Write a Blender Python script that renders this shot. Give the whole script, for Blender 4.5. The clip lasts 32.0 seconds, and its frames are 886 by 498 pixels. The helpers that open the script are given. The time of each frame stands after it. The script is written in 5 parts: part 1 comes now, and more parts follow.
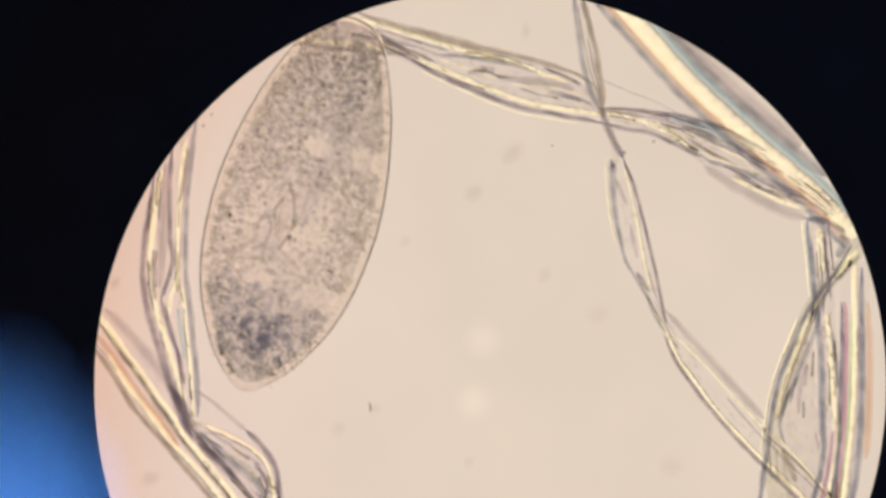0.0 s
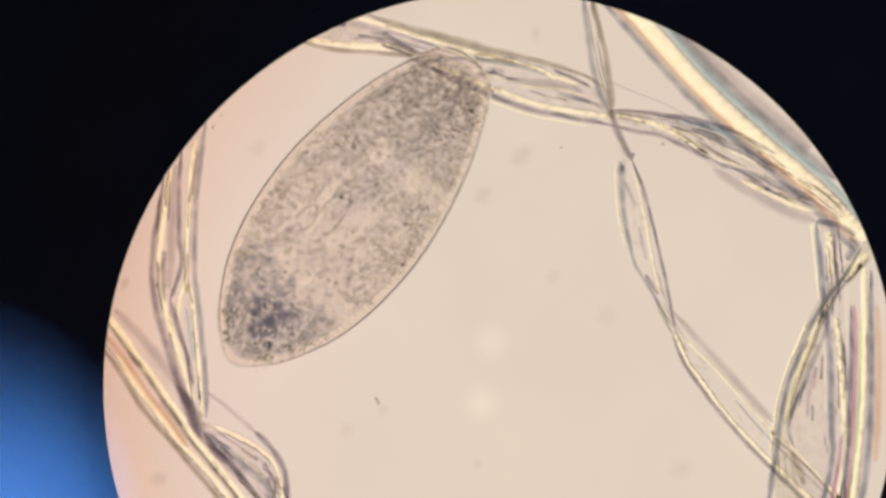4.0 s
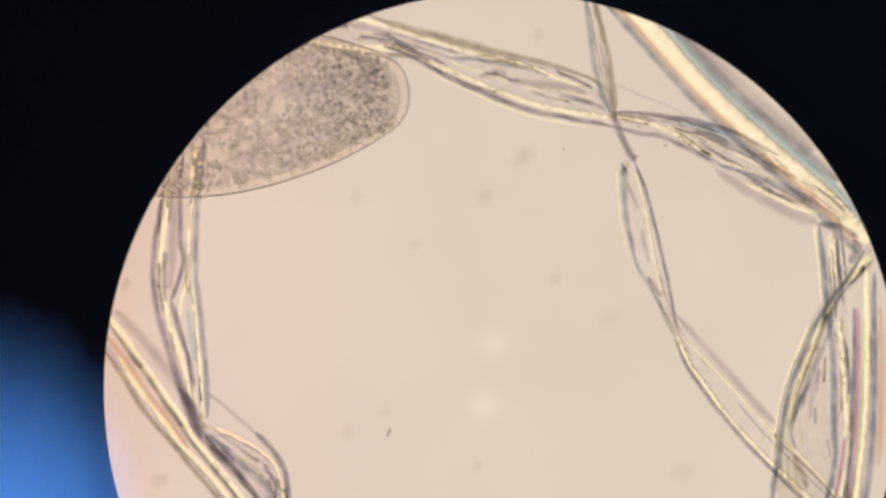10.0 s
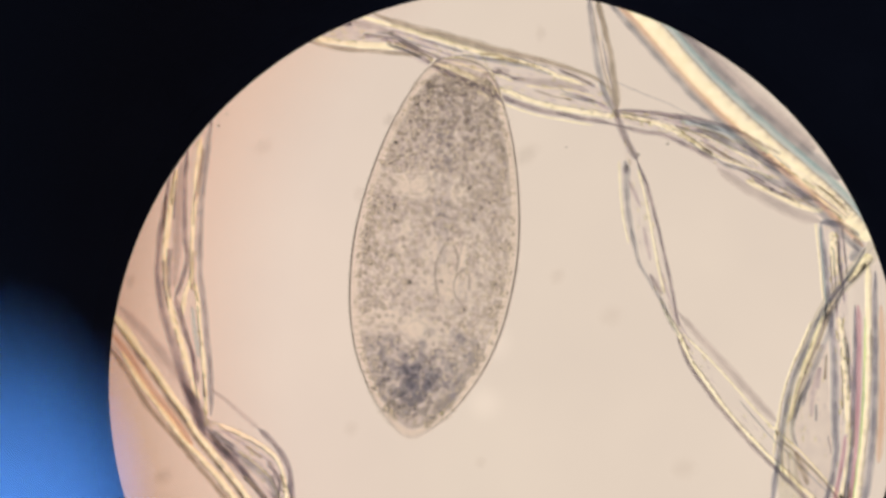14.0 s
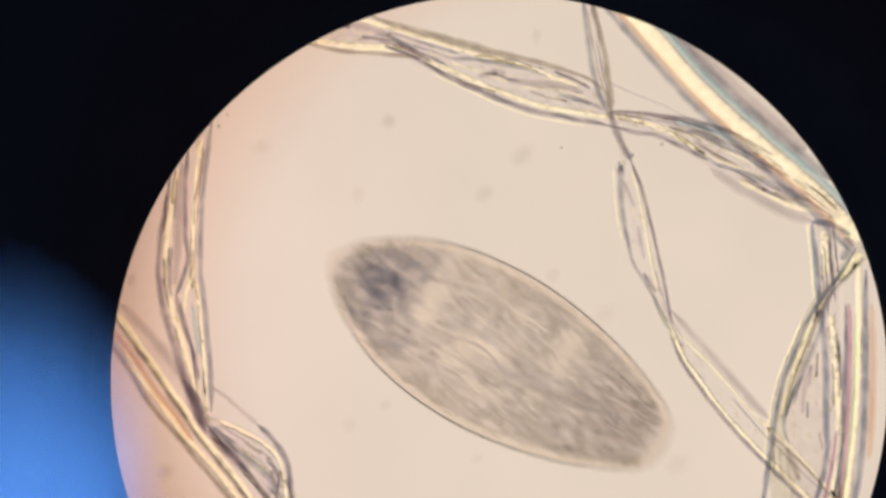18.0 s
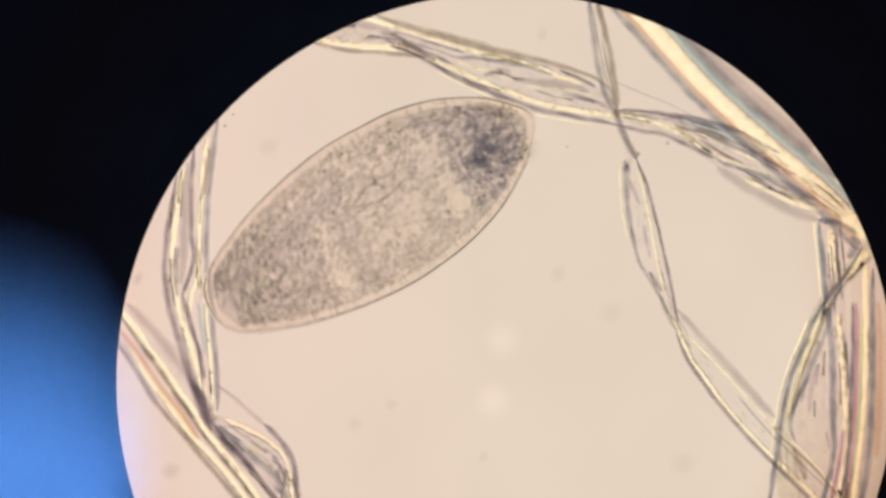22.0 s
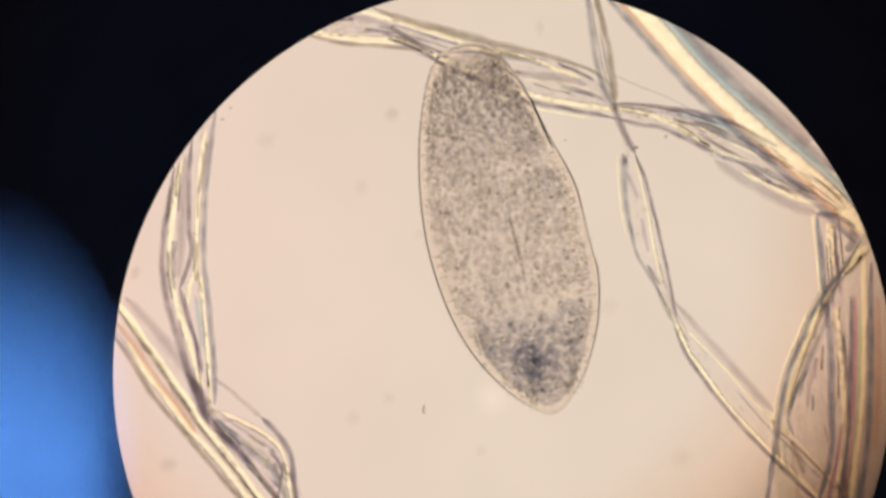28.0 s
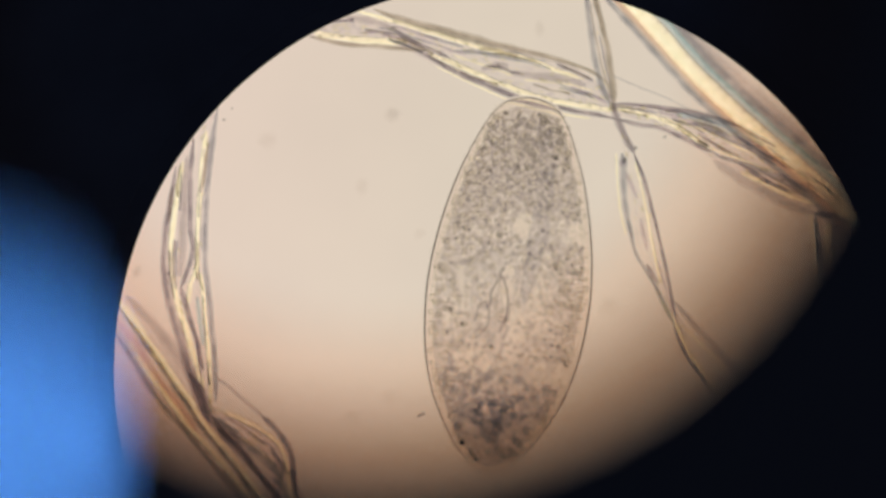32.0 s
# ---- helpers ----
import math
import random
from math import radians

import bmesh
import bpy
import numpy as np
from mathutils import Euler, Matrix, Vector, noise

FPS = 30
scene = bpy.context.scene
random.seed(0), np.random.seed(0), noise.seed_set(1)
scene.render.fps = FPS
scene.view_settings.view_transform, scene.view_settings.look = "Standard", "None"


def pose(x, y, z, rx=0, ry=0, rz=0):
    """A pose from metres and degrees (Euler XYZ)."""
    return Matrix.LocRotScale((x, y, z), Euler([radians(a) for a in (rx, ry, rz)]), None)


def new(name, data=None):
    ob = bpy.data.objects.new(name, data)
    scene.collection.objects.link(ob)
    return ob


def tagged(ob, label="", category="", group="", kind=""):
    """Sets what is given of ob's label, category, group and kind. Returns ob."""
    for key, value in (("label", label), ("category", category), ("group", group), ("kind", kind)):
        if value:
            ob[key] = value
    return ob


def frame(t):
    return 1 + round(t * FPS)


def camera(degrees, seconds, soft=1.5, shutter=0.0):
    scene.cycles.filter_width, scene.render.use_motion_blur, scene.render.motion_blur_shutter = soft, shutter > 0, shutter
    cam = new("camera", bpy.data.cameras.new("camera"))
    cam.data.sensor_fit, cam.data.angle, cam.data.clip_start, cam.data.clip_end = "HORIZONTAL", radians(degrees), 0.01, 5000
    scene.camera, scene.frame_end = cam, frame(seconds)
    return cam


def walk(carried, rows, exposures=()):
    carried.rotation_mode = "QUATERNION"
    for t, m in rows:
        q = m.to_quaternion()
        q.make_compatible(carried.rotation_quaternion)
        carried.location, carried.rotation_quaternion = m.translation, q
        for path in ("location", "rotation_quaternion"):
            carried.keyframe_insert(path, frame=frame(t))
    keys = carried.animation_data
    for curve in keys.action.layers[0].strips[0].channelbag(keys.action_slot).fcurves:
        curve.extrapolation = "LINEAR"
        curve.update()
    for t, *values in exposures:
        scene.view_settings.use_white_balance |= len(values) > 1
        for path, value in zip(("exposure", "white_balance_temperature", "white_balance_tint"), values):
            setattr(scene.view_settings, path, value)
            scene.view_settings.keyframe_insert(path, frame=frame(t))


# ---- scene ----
# A drop of pond water under a microscope, at the size at which the eyepiece shows it (400 times).
MM = 0.001

# ---- the telephone's camera above the eyepiece ----
cam = camera(40, 32.0, soft=3.0, shutter=0.5)
cam.data.dof.use_dof = True
cam.data.dof.focus_distance = 0.312
cam.data.dof.aperture_fstop = 15.5
walk(cam, [
    (0.0, pose(-0.00190, 0.00000, 0.33766, -0.064, -0.912, -0.273)),
    (0.5, pose(-0.00235, 0.00000, 0.33768, -0.091, -1.048, -0.263)),
    (1.0, pose(-0.00270, 0.00000, 0.33770, -0.089, -1.106, -0.245)),
    (1.5, pose(-0.00258, 0.00000, 0.33774, 0.035, -0.902, -0.218)),
    (2.0, pose(-0.00237, 0.00000, 0.33774, 0.091, -0.696, -0.172)),
    (2.5, pose(-0.00229, 0.00000, 0.33774, 0.055, -0.719, -0.123)),
    (3.0, pose(-0.00222, 0.00000, 0.33774, -0.002, -0.668, -0.098)),
    (3.5, pose(-0.00237, 0.00000, 0.33775, 0.015, -0.621, -0.097)),
    (5.5, pose(-0.00138, 0.00000, 0.33768, -0.008, -0.371, -0.090)),
    (6.0, pose(-0.00207, 0.00000, 0.33763, -0.037, -0.575, -0.053)),
    (6.5, pose(-0.00367, 0.00000, 0.33755, -0.034, -0.889, -0.016)),
    (7.0, pose(-0.00321, -0.00037, 0.33748, 0.065, -0.893, -0.011)),
    (7.5, pose(-0.00207, 0.00000, 0.33745, 0.078, -0.697, -0.044)),
    (8.0, pose(-0.00173, 0.00000, 0.33747, 0.077, -0.540, -0.081)),
    (8.5, pose(-0.00173, 0.00000, 0.33747, 0.087, -0.481, -0.083)),
    (9.0, pose(-0.00173, 0.00000, 0.33741, 0.096, -0.480, -0.052)),
    (9.5, pose(-0.00173, 0.00000, 0.33723, 0.088, -0.426, -0.010)),
    (10.0, pose(-0.00173, 0.00000, 0.33695, 0.087, -0.386, 0.021)),
    (10.5, pose(-0.00173, 0.00000, 0.33678, 0.093, -0.378, 0.014)),
    (11.0, pose(-0.00173, 0.00000, 0.33685, 0.112, -0.296, -0.028)),
    (11.5, pose(-0.00173, 0.00000, 0.33724, 0.119, -0.207, -0.072)),
    (12.0, pose(-0.00173, 0.00000, 0.33778, 0.089, -0.237, -0.082)),
    (12.5, pose(-0.00219, -0.00015, 0.33812, 0.048, -0.375, -0.048)),
    (13.0, pose(-0.00241, -0.00025, 0.33823, 0.043, -0.409, 0.008)),
    (13.5, pose(-0.00244, -0.00041, 0.33831, 0.056, -0.436, 0.068)),
    (14.0, pose(-0.00271, -0.00062, 0.33847, 0.072, -0.413, 0.114)),
    (14.5, pose(-0.00215, -0.00027, 0.33871, 0.027, -0.207, 0.130)),
    (16.5, pose(-0.00253, -0.00020, 0.34293, -0.012, -0.450, 0.247)),
    (17.0, pose(-0.00227, -0.00045, 0.34306, 0.010, -0.505, 0.227)),
    (17.5, pose(-0.00201, -0.00042, 0.34319, -0.006, -0.457, 0.186)),
    (18.0, pose(-0.00155, -0.00035, 0.34333, -0.019, -0.361, 0.143)),
    (18.5, pose(-0.00153, -0.00034, 0.34344, -0.037, -0.361, 0.124)),
    (19.0, pose(-0.00151, -0.00034, 0.34336, -0.014, -0.343, 0.154)),
    (19.5, pose(-0.00209, -0.00078, 0.34322, 0.065, -0.401, 0.224)),
    (20.0, pose(-0.00233, -0.00089, 0.34322, 0.042, -0.540, 0.281)),
    (20.5, pose(-0.00220, -0.00073, 0.34328, 0.010, -0.490, 0.285)),
    (21.0, pose(-0.00035, 0.00000, 0.34335, -0.124, -0.058, 0.237)),
    (21.5, pose(0.00000, -0.00035, 0.34340, -0.058, 0.091, 0.161)),
    (22.0, pose(0.00035, -0.00069, 0.34338, -0.006, 0.227, 0.078)),
    (22.5, pose(0.00069, -0.00103, 0.34340, 0.039, 0.304, 0.018)),
    (23.0, pose(0.00083, -0.00124, 0.34360, 0.051, 0.302, 0.015)),
    (23.5, pose(0.00097, -0.00148, 0.34389, 0.038, 0.237, 0.051)),
    (24.0, pose(0.00111, -0.00184, 0.34407, 0.058, 0.214, 0.071)),
    (24.5, pose(0.00111, -0.00209, 0.34402, 0.077, 0.247, 0.047)),
    (25.0, pose(0.00116, -0.00231, 0.34378, 0.094, 0.340, -0.004)),
    (25.5, pose(0.00121, -0.00219, 0.34351, 0.060, 0.390, -0.046)),
    (27.5, pose(0.00128, -0.00205, 0.34283, -0.085, 0.258, 0.136)),
    (28.0, pose(0.00126, -0.00251, 0.34290, 0.001, 0.279, 0.100)),
    (28.5, pose(0.00157, -0.00300, 0.34306, 0.086, 0.400, 0.047)),
    (28.6, pose(0.00164, -0.00310, 0.34311, 0.112, 0.424, 0.040)),
    (29.0, pose(0.00173, -0.00363, 0.34331, 0.220, 0.510, 0.012)),
    (29.5, pose(0.00228, -0.00435, 0.34357, 0.336, 0.622, 0.020)),
    (29.8, pose(0.00184, -0.00383, 0.34365, 0.254, 0.547, 0.049)),
    (30.0, pose(0.00132, -0.00347, 0.34371, 0.168, 0.439, 0.069)),
    (30.2, pose(0.00074, -0.00313, 0.34374, 0.134, 0.354, 0.092)),
    (30.5, pose(0.00068, -0.00302, 0.34379, 0.069, 0.273, 0.126)),
    (31.0, pose(0.00061, -0.00284, 0.34398, 0.034, 0.138, 0.151)),
    (31.5, pose(0.00119, -0.00339, 0.34424, 0.121, 0.245, 0.145)),
    (31.8, pose(0.00216, -0.00526, 0.34435, 0.419, 0.362, 0.140)),
    (32.0, pose(0.00213, -0.00651, 0.34442, 0.655, 0.422, 0.136)),
], exposures=[(0.0, 0.0, 6500, 10), (6.0, 0.0, 6500, 10), (8.0, -0.05, 6500, 10), (11.0, -0.05, 6500, 10), (12.5, 0.0, 6500, 10), (14.5, 0.0, 6500, 10), (16.5, 0.03, 6500, 10), (20.5, 0.03, 6500, 10), (22.5, 0.02, 6650, 10), (31.0, 0.02, 6650, 10), (31.5, 0.0, 6600, 9), (32.0, -0.05, 6380, 5)])

# ---- world and exposure ----
world = bpy.data.worlds.new("dim_room")
world.use_nodes = True
world.node_tree.nodes["Background"].inputs[0].default_value = (0.45, 0.55, 1.0, 1)
world.node_tree.nodes["Background"].inputs[1].default_value = 0.12
scene.world = world
scene.cycles.max_bounces, scene.cycles.transmission_bounces, scene.cycles.transparent_max_bounces = 32, 32, 64


# ---- the cell's shape: length, half-width, outline from tail to front; clear bubbles (place along it, mm, mm, radius) ----
LENGTH = 0.0978
WIDE = 0.0213
HALF = [(0.0, 0.0), (0.006, 0.10), (0.02, 0.19), (0.05, 0.34), (0.10, 0.53), (0.20, 0.78), (0.30, 0.92), (0.40, 0.985), (0.50, 1.0), (0.60, 0.96), (0.70, 0.875), (0.80, 0.75), (0.90, 0.565), (0.95, 0.44), (0.98, 0.32), (0.995, 0.16), (1.0, 0.0)]
BUBBLES = ((0.285, 3.6, -11.6, 3.0), (0.655, -1.3, -11.0, 2.7))
# clearings run along the camera's sight lines at chosen rolls of the body
SIGHT_CLEARINGS = [(((u - 0.5) * LENGTH, y * MM, z * MM), (math.cos(radians(turn)), math.sin(radians(turn))), (r * MM * 1.2, r * MM * 1.2)) for u, y, z, r in BUBBLES for turn in (28, 42, 54, 69)]
SIGHT_CLEARINGS += [(((u - 0.5) * LENGTH, y * MM, z * MM), (1.0, 0.035), (r * MM * 1.2, r * MM * 1.2)) for u, y, z, r in BUBBLES[1:]]
SIGHT_CLEARINGS += [((-0.0040, 0.0018, 0.0012), (0.82, 0.57), (0.0080, 0.0032)), ((-0.0090, 0.0057, 0.0040), (0.82, 0.57), (0.0046, 0.0022)), ((0.0008, 0.0004, 0.0), (1.0, 0.0), (0.0056, 0.0015))]


# ---- materials ----
def material(name):
    m = bpy.data.materials.new(name)
    m.use_nodes = True
    m.node_tree.nodes.clear()
    return m, m.node_tree.nodes, m.node_tree.links


def put(nodes, kind, **values):
    n = nodes.new(kind)
    for key, value in values.items():
        n.inputs[key].default_value = value
    return n


def noise_ramp(nodes, links, scale, low, high, detail=4.0, stops=(0.3, 0.7)):
    co = put(nodes, "ShaderNodeTexCoord")
    tex = put(nodes, "ShaderNodeTexNoise", Scale=scale, Detail=detail)
    links.new(co.outputs["Object"], tex.inputs["Vector"])
    ramp = put(nodes, "ShaderNodeValToRGB")
    ramp.color_ramp.elements[0].position, ramp.color_ramp.elements[1].position = stops
    ramp.color_ramp.elements[0].color, ramp.color_ramp.elements[1].color = (*low, 1), (*high, 1)
    links.new(tex.outputs["Fac"], ramp.inputs["Fac"])
    return ramp


def matt(name, color, rough=0.8, scale=60.0):
    m, nodes, links = material(name)
    out = put(nodes, "ShaderNodeOutputMaterial")
    bsdf = put(nodes, "ShaderNodeBsdfPrincipled", Roughness=rough)
    ramp = noise_ramp(nodes, links, scale, [c * 0.8 for c in color], [c * 1.2 for c in color])
    links.new(ramp.outputs[0], bsdf.inputs["Base Color"])
    links.new(bsdf.outputs[0], out.inputs[0])
    return m


def clear(name, ior, low, high, scale=300.0):
    """A clear substance that bends light: ior against the water round it, tinted between two colours."""
    m, nodes, links = material(name)
    out = put(nodes, "ShaderNodeOutputMaterial")
    ramp = noise_ramp(nodes, links, scale, low, high)
    bend = put(nodes, "ShaderNodeBsdfRefraction", IOR=ior, Roughness=0.0)
    links.new(ramp.outputs[0], bend.inputs["Color"])
    links.new(bend.outputs[0], out.inputs[0])
    return m


def tint(name, low, high, scale=300.0):
    """A thin coloured substance that light passes straight through."""
    m, nodes, links = material(name)
    out = put(nodes, "ShaderNodeOutputMaterial")
    ramp = noise_ramp(nodes, links, scale, low, high)
    bsdf = put(nodes, "ShaderNodeBsdfTransparent")
    links.new(ramp.outputs[0], bsdf.inputs["Color"])
    links.new(bsdf.outputs[0], out.inputs[0])
    return m


def cloudy(name, low, high, scale):
    """The cell's inner substance: mottled, and cleared along the camera's lines of sight to the bubbles and the mouth,
    so that they look bright.
    """
    m, nodes, links = material(name)
    out = put(nodes, "ShaderNodeOutputMaterial")
    coarse = noise_ramp(nodes, links, scale, low, high, stops=(0.36, 0.64))
    fine = noise_ramp(nodes, links, 820.0, (0.935, 0.93, 0.936), (1.0, 1.0, 0.995), detail=1.5, stops=(0.43, 0.57))
    total = nodes.new("ShaderNodeMixRGB")
    total.blend_type = "MULTIPLY"
    total.inputs[0].default_value = 1.0
    links.new(coarse.outputs[0], total.inputs[1])
    links.new(fine.outputs[0], total.inputs[2])
    co = put(nodes, "ShaderNodeTexCoord")
    split = nodes.new("ShaderNodeSeparateXYZ")
    links.new(co.outputs["Object"], split.inputs[0])
    place = put(nodes, "ShaderNodeMapRange")
    place.inputs["From Min"].default_value, place.inputs["From Max"].default_value = -LENGTH / 2, LENGTH / 2
    links.new(split.outputs["X"], place.inputs["Value"])
    dense = put(nodes, "ShaderNodeValToRGB")
    dense.color_ramp.elements[0].color, dense.color_ramp.elements[1].color = (0.96, 0.962, 0.97, 1), (0.968, 0.968, 0.97, 1)
    for stop, color in ((0.10, (0.93, 0.935, 0.955, 1)), (0.21, (0.935, 0.94, 0.955, 1)), (0.31, (1, 1, 1, 1)), (0.55, (1, 1, 1, 1)), (0.68, (0.97, 0.97, 0.972, 1))):
        dense.color_ramp.elements.new(stop).color = color
    links.new(place.outputs[0], dense.inputs["Fac"])
    both = nodes.new("ShaderNodeMixRGB")
    both.blend_type = "MULTIPLY"
    both.inputs[0].default_value = 1.0
    links.new(total.outputs[0], both.inputs[1])
    links.new(dense.outputs[0], both.inputs[2])
    total = both
    for (x, y, z), (ay, az), (sx, sy) in SIGHT_CLEARINGS:
        off = nodes.new("ShaderNodeVectorMath")
        off.operation = "SUBTRACT"
        off.inputs[1].default_value = (x, y, z)
        links.new(co.outputs["Object"], off.inputs[0])
        split = nodes.new("ShaderNodeSeparateXYZ")
        links.new(off.outputs[0], split.inputs[0])
        side = nodes.new("ShaderNodeVectorMath")
        side.operation = "DOT_PRODUCT"
        side.inputs[1].default_value = (0, ay / sy, az / sy)
        links.new(off.outputs[0], side.inputs[0])
        along = nodes.new("ShaderNodeMath")
        along.operation = "DIVIDE"
        along.inputs[1].default_value = sx
        links.new(split.outputs["X"], along.inputs[0])
        both = nodes.new("ShaderNodeCombineXYZ")
        links.new(along.outputs[0], both.inputs[0])
        links.new(side.outputs["Value"], both.inputs[1])
        far = nodes.new("ShaderNodeVectorMath")
        far.operation = "LENGTH"
        links.new(both.outputs[0], far.inputs[0])
        fade = put(nodes, "ShaderNodeMapRange")
        fade.inputs["From Min"].default_value, fade.inputs["From Max"].default_value = 0.92, 1.03
        links.new(far.outputs["Value"], fade.inputs["Value"])
        mix = nodes.new("ShaderNodeMixRGB")
        mix.inputs[1].default_value = (1, 1, 1, 1)
        links.new(fade.outputs[0], mix.inputs[0])
        links.new(total.outputs[0], mix.inputs[2])
        total = mix
    bsdf = put(nodes, "ShaderNodeBsdfTransparent")
    links.new(total.outputs[0], bsdf.inputs["Color"])
    links.new(bsdf.outputs[0], out.inputs[0])
    return m


def glow(name, low, high, strength, scale=2.0):
    m, nodes, links = material(name)
    out = put(nodes, "ShaderNodeOutputMaterial")
    ramp = noise_ramp(nodes, links, scale, low, high, detail=1.0)
    em = put(nodes, "ShaderNodeEmission", Strength=strength)
    links.new(ramp.outputs[0], em.inputs["Color"])
    links.new(em.outputs[0], out.inputs[0])
    return m


def lamp_glass(name):
    """Frosted lamp glass: even in the middle; a brighter ring beyond the field, added to feed the fibres' highlights;
    fainter and cooler towards its rim; a little pinker to one side, partly to paint in the vignette's orange edge.
    """
    m, nodes, links = material(name)
    out = put(nodes, "ShaderNodeOutputMaterial")
    co = put(nodes, "ShaderNodeTexCoord")
    far = nodes.new("ShaderNodeVectorMath")
    far.operation = "LENGTH"
    links.new(co.outputs["Object"], far.inputs[0])
    ramp = put(nodes, "ShaderNodeValToRGB")
    ramp.color_ramp.elements[0].position, ramp.color_ramp.elements[0].color = 0.255, (1, 1, 1, 1)
    ramp.color_ramp.elements[1].position, ramp.color_ramp.elements[1].color = 0.75, (0.26, 0.25, 0.31, 1)
    # the first two stops are the added bright ring, seen only through bent rays
    for place, color in ((0.275, (1.46, 1.52, 1.42)), (0.36, (1.46, 1.48, 1.36)), (0.43, (0.72, 0.68, 0.74)), (0.55, (0.46, 0.43, 0.50))):
        ramp.color_ramp.elements.new(place).color = (*color, 1)
    links.new(far.outputs["Value"], ramp.inputs["Fac"])
    split = nodes.new("ShaderNodeSeparateXYZ")
    links.new(co.outputs["Object"], split.inputs[0])
    across = put(nodes, "ShaderNodeMapRange")
    across.inputs["From Min"].default_value, across.inputs["From Max"].default_value = -0.38, -0.02
    links.new(split.outputs["X"], across.inputs["Value"])
    hue = put(nodes, "ShaderNodeValToRGB")
    hue.color_ramp.elements[0].color, hue.color_ramp.elements[1].color = (0.750, 0.630, 0.530, 1), (0.748, 0.620, 0.508, 1)
    hue.color_ramp.elements.new(0.22).color = (0.755, 0.630, 0.520, 1)
    hue.color_ramp.elements.new(0.34).color = (0.812, 0.597, 0.494, 1)
    hue.color_ramp.elements.new(0.50).color = (0.796, 0.620, 0.522, 1)
    links.new(across.outputs[0], hue.inputs["Fac"])
    cloud = noise_ramp(nodes, links, 9.0, (0.965, 0.965, 0.97), (1.02, 1.02, 1.015), detail=3.0)
    # two soft reflections, painted into the lamp's glow as brighter spots
    spots = []
    for x, y, size in ((-0.0026, 0.0276, 0.016), (-0.0084, -0.0091, 0.015)):
        off = nodes.new("ShaderNodeVectorMath")
        off.operation = "DISTANCE"
        off.inputs[1].default_value = (x, y, 0)
        links.new(co.outputs["Object"], off.inputs[0])
        fade = put(nodes, "ShaderNodeMapRange")
        fade.interpolation_type = "SMOOTHSTEP"
        fade.inputs["From Min"].default_value, fade.inputs["From Max"].default_value = 0.0, size
        fade.inputs["To Min"].default_value, fade.inputs["To Max"].default_value = 1.095, 1.0
        links.new(off.outputs["Value"], fade.inputs["Value"])
        spots.append(fade)
    total = hue
    for other in (ramp, cloud, *spots):
        mul = nodes.new("ShaderNodeMixRGB")
        mul.blend_type = "MULTIPLY"
        mul.inputs[0].default_value = 1.0
        links.new(total.outputs[0], mul.inputs[1])
        links.new(other.outputs[0], mul.inputs[2])
        total = mul
    em = put(nodes, "ShaderNodeEmission", Strength=1.05)
    links.new(total.outputs[0], em.inputs["Color"])
    links.new(em.outputs[0], out.inputs[0])
    return m


BLACK = matt("blackened_metal", (0.025, 0.025, 0.03))
RUBBER = matt("black_rubber", (0.012, 0.011, 0.012), 0.7)
LAMP = lamp_glass("warm_lamp_glass")
GLASS = clear("slide_glass", 1.1, (0.985, 0.985, 0.985), (1, 1, 1), 12)
# orange-brown of the vignette, put in as a tint
VIGNETTE_TINT = tint("amber_vignette_tint", (0.925, 0.765, 0.655), (0.95, 0.80, 0.69), 200)
FLECK = clear("bright_fleck", 1.25, (0.985, 0.98, 0.86), (1.0, 1.0, 0.95), 300)
# strongly bending glass for the wedges added as fibre highlights
BAND = clear("highlight_glass", 2.4, (0.955, 0.95, 0.87), (1.0, 1.0, 0.955), 500)
VEIL = tint("lilac_wall", (0.945, 0.935, 0.955), (0.985, 0.978, 0.98), 260)
CLEARVEIL = tint("clear_wall", (0.97, 0.967, 0.97), (0.997, 0.995, 0.995), 150)
FILMVEIL = tint("grainy_film", (0.93, 0.915, 0.92), (0.98, 0.97, 0.965), 260)
HUSK = tint("husk_wall", (0.90, 0.90, 0.865), (0.965, 0.965, 0.93), 240)
# tints that paint in the dark lines where fibre edges bend light away
PLUM = tint("plum_edge_shade", (0.83, 0.825, 0.845), (0.93, 0.92, 0.93), 210)
INDIGO = tint("indigo_edge_shade", (0.815, 0.825, 0.86), (0.92, 0.925, 0.945), 180)
OLIVE = tint("olive_edge_shade", (0.87, 0.86, 0.84), (0.95, 0.94, 0.925), 180)
SLATE = tint("slate_edge_shade", (0.865, 0.872, 0.89), (0.95, 0.953, 0.962), 180)
SOFT_TONE = tint("lilac_soft_tone", (0.935, 0.93, 0.935), (0.97, 0.963, 0.965), 90)
LILAC = tint("lilac_fleck", (0.94, 0.93, 0.945), (0.975, 0.967, 0.978), 300)
# fringe tints: the colours of split light, painted on as strands
WARM = tint("reddish_fringe", (0.975, 0.935, 0.905), (0.99, 0.965, 0.945), 80)
MAGENTA = tint("magenta_fringe", (0.94, 0.875, 0.91), (0.975, 0.93, 0.95), 80)
GREEN = tint("greenish_fringe", (0.93, 0.975, 0.90), (0.97, 0.99, 0.94), 80)
TEAL = tint("teal_fringe", (0.90, 0.945, 0.955), (0.945, 0.975, 0.98), 80)
COOL = tint("bluish_fringe", (0.93, 0.965, 0.98), (0.965, 0.985, 0.99), 80)
SHELL = clear("pellicle", 1.015, (0.98, 0.965, 0.96), (0.998, 0.99, 0.98), 500)
CORTEX = tint("ectoplasm", (0.972, 0.966, 0.955), (0.992, 0.987, 0.98), 260)
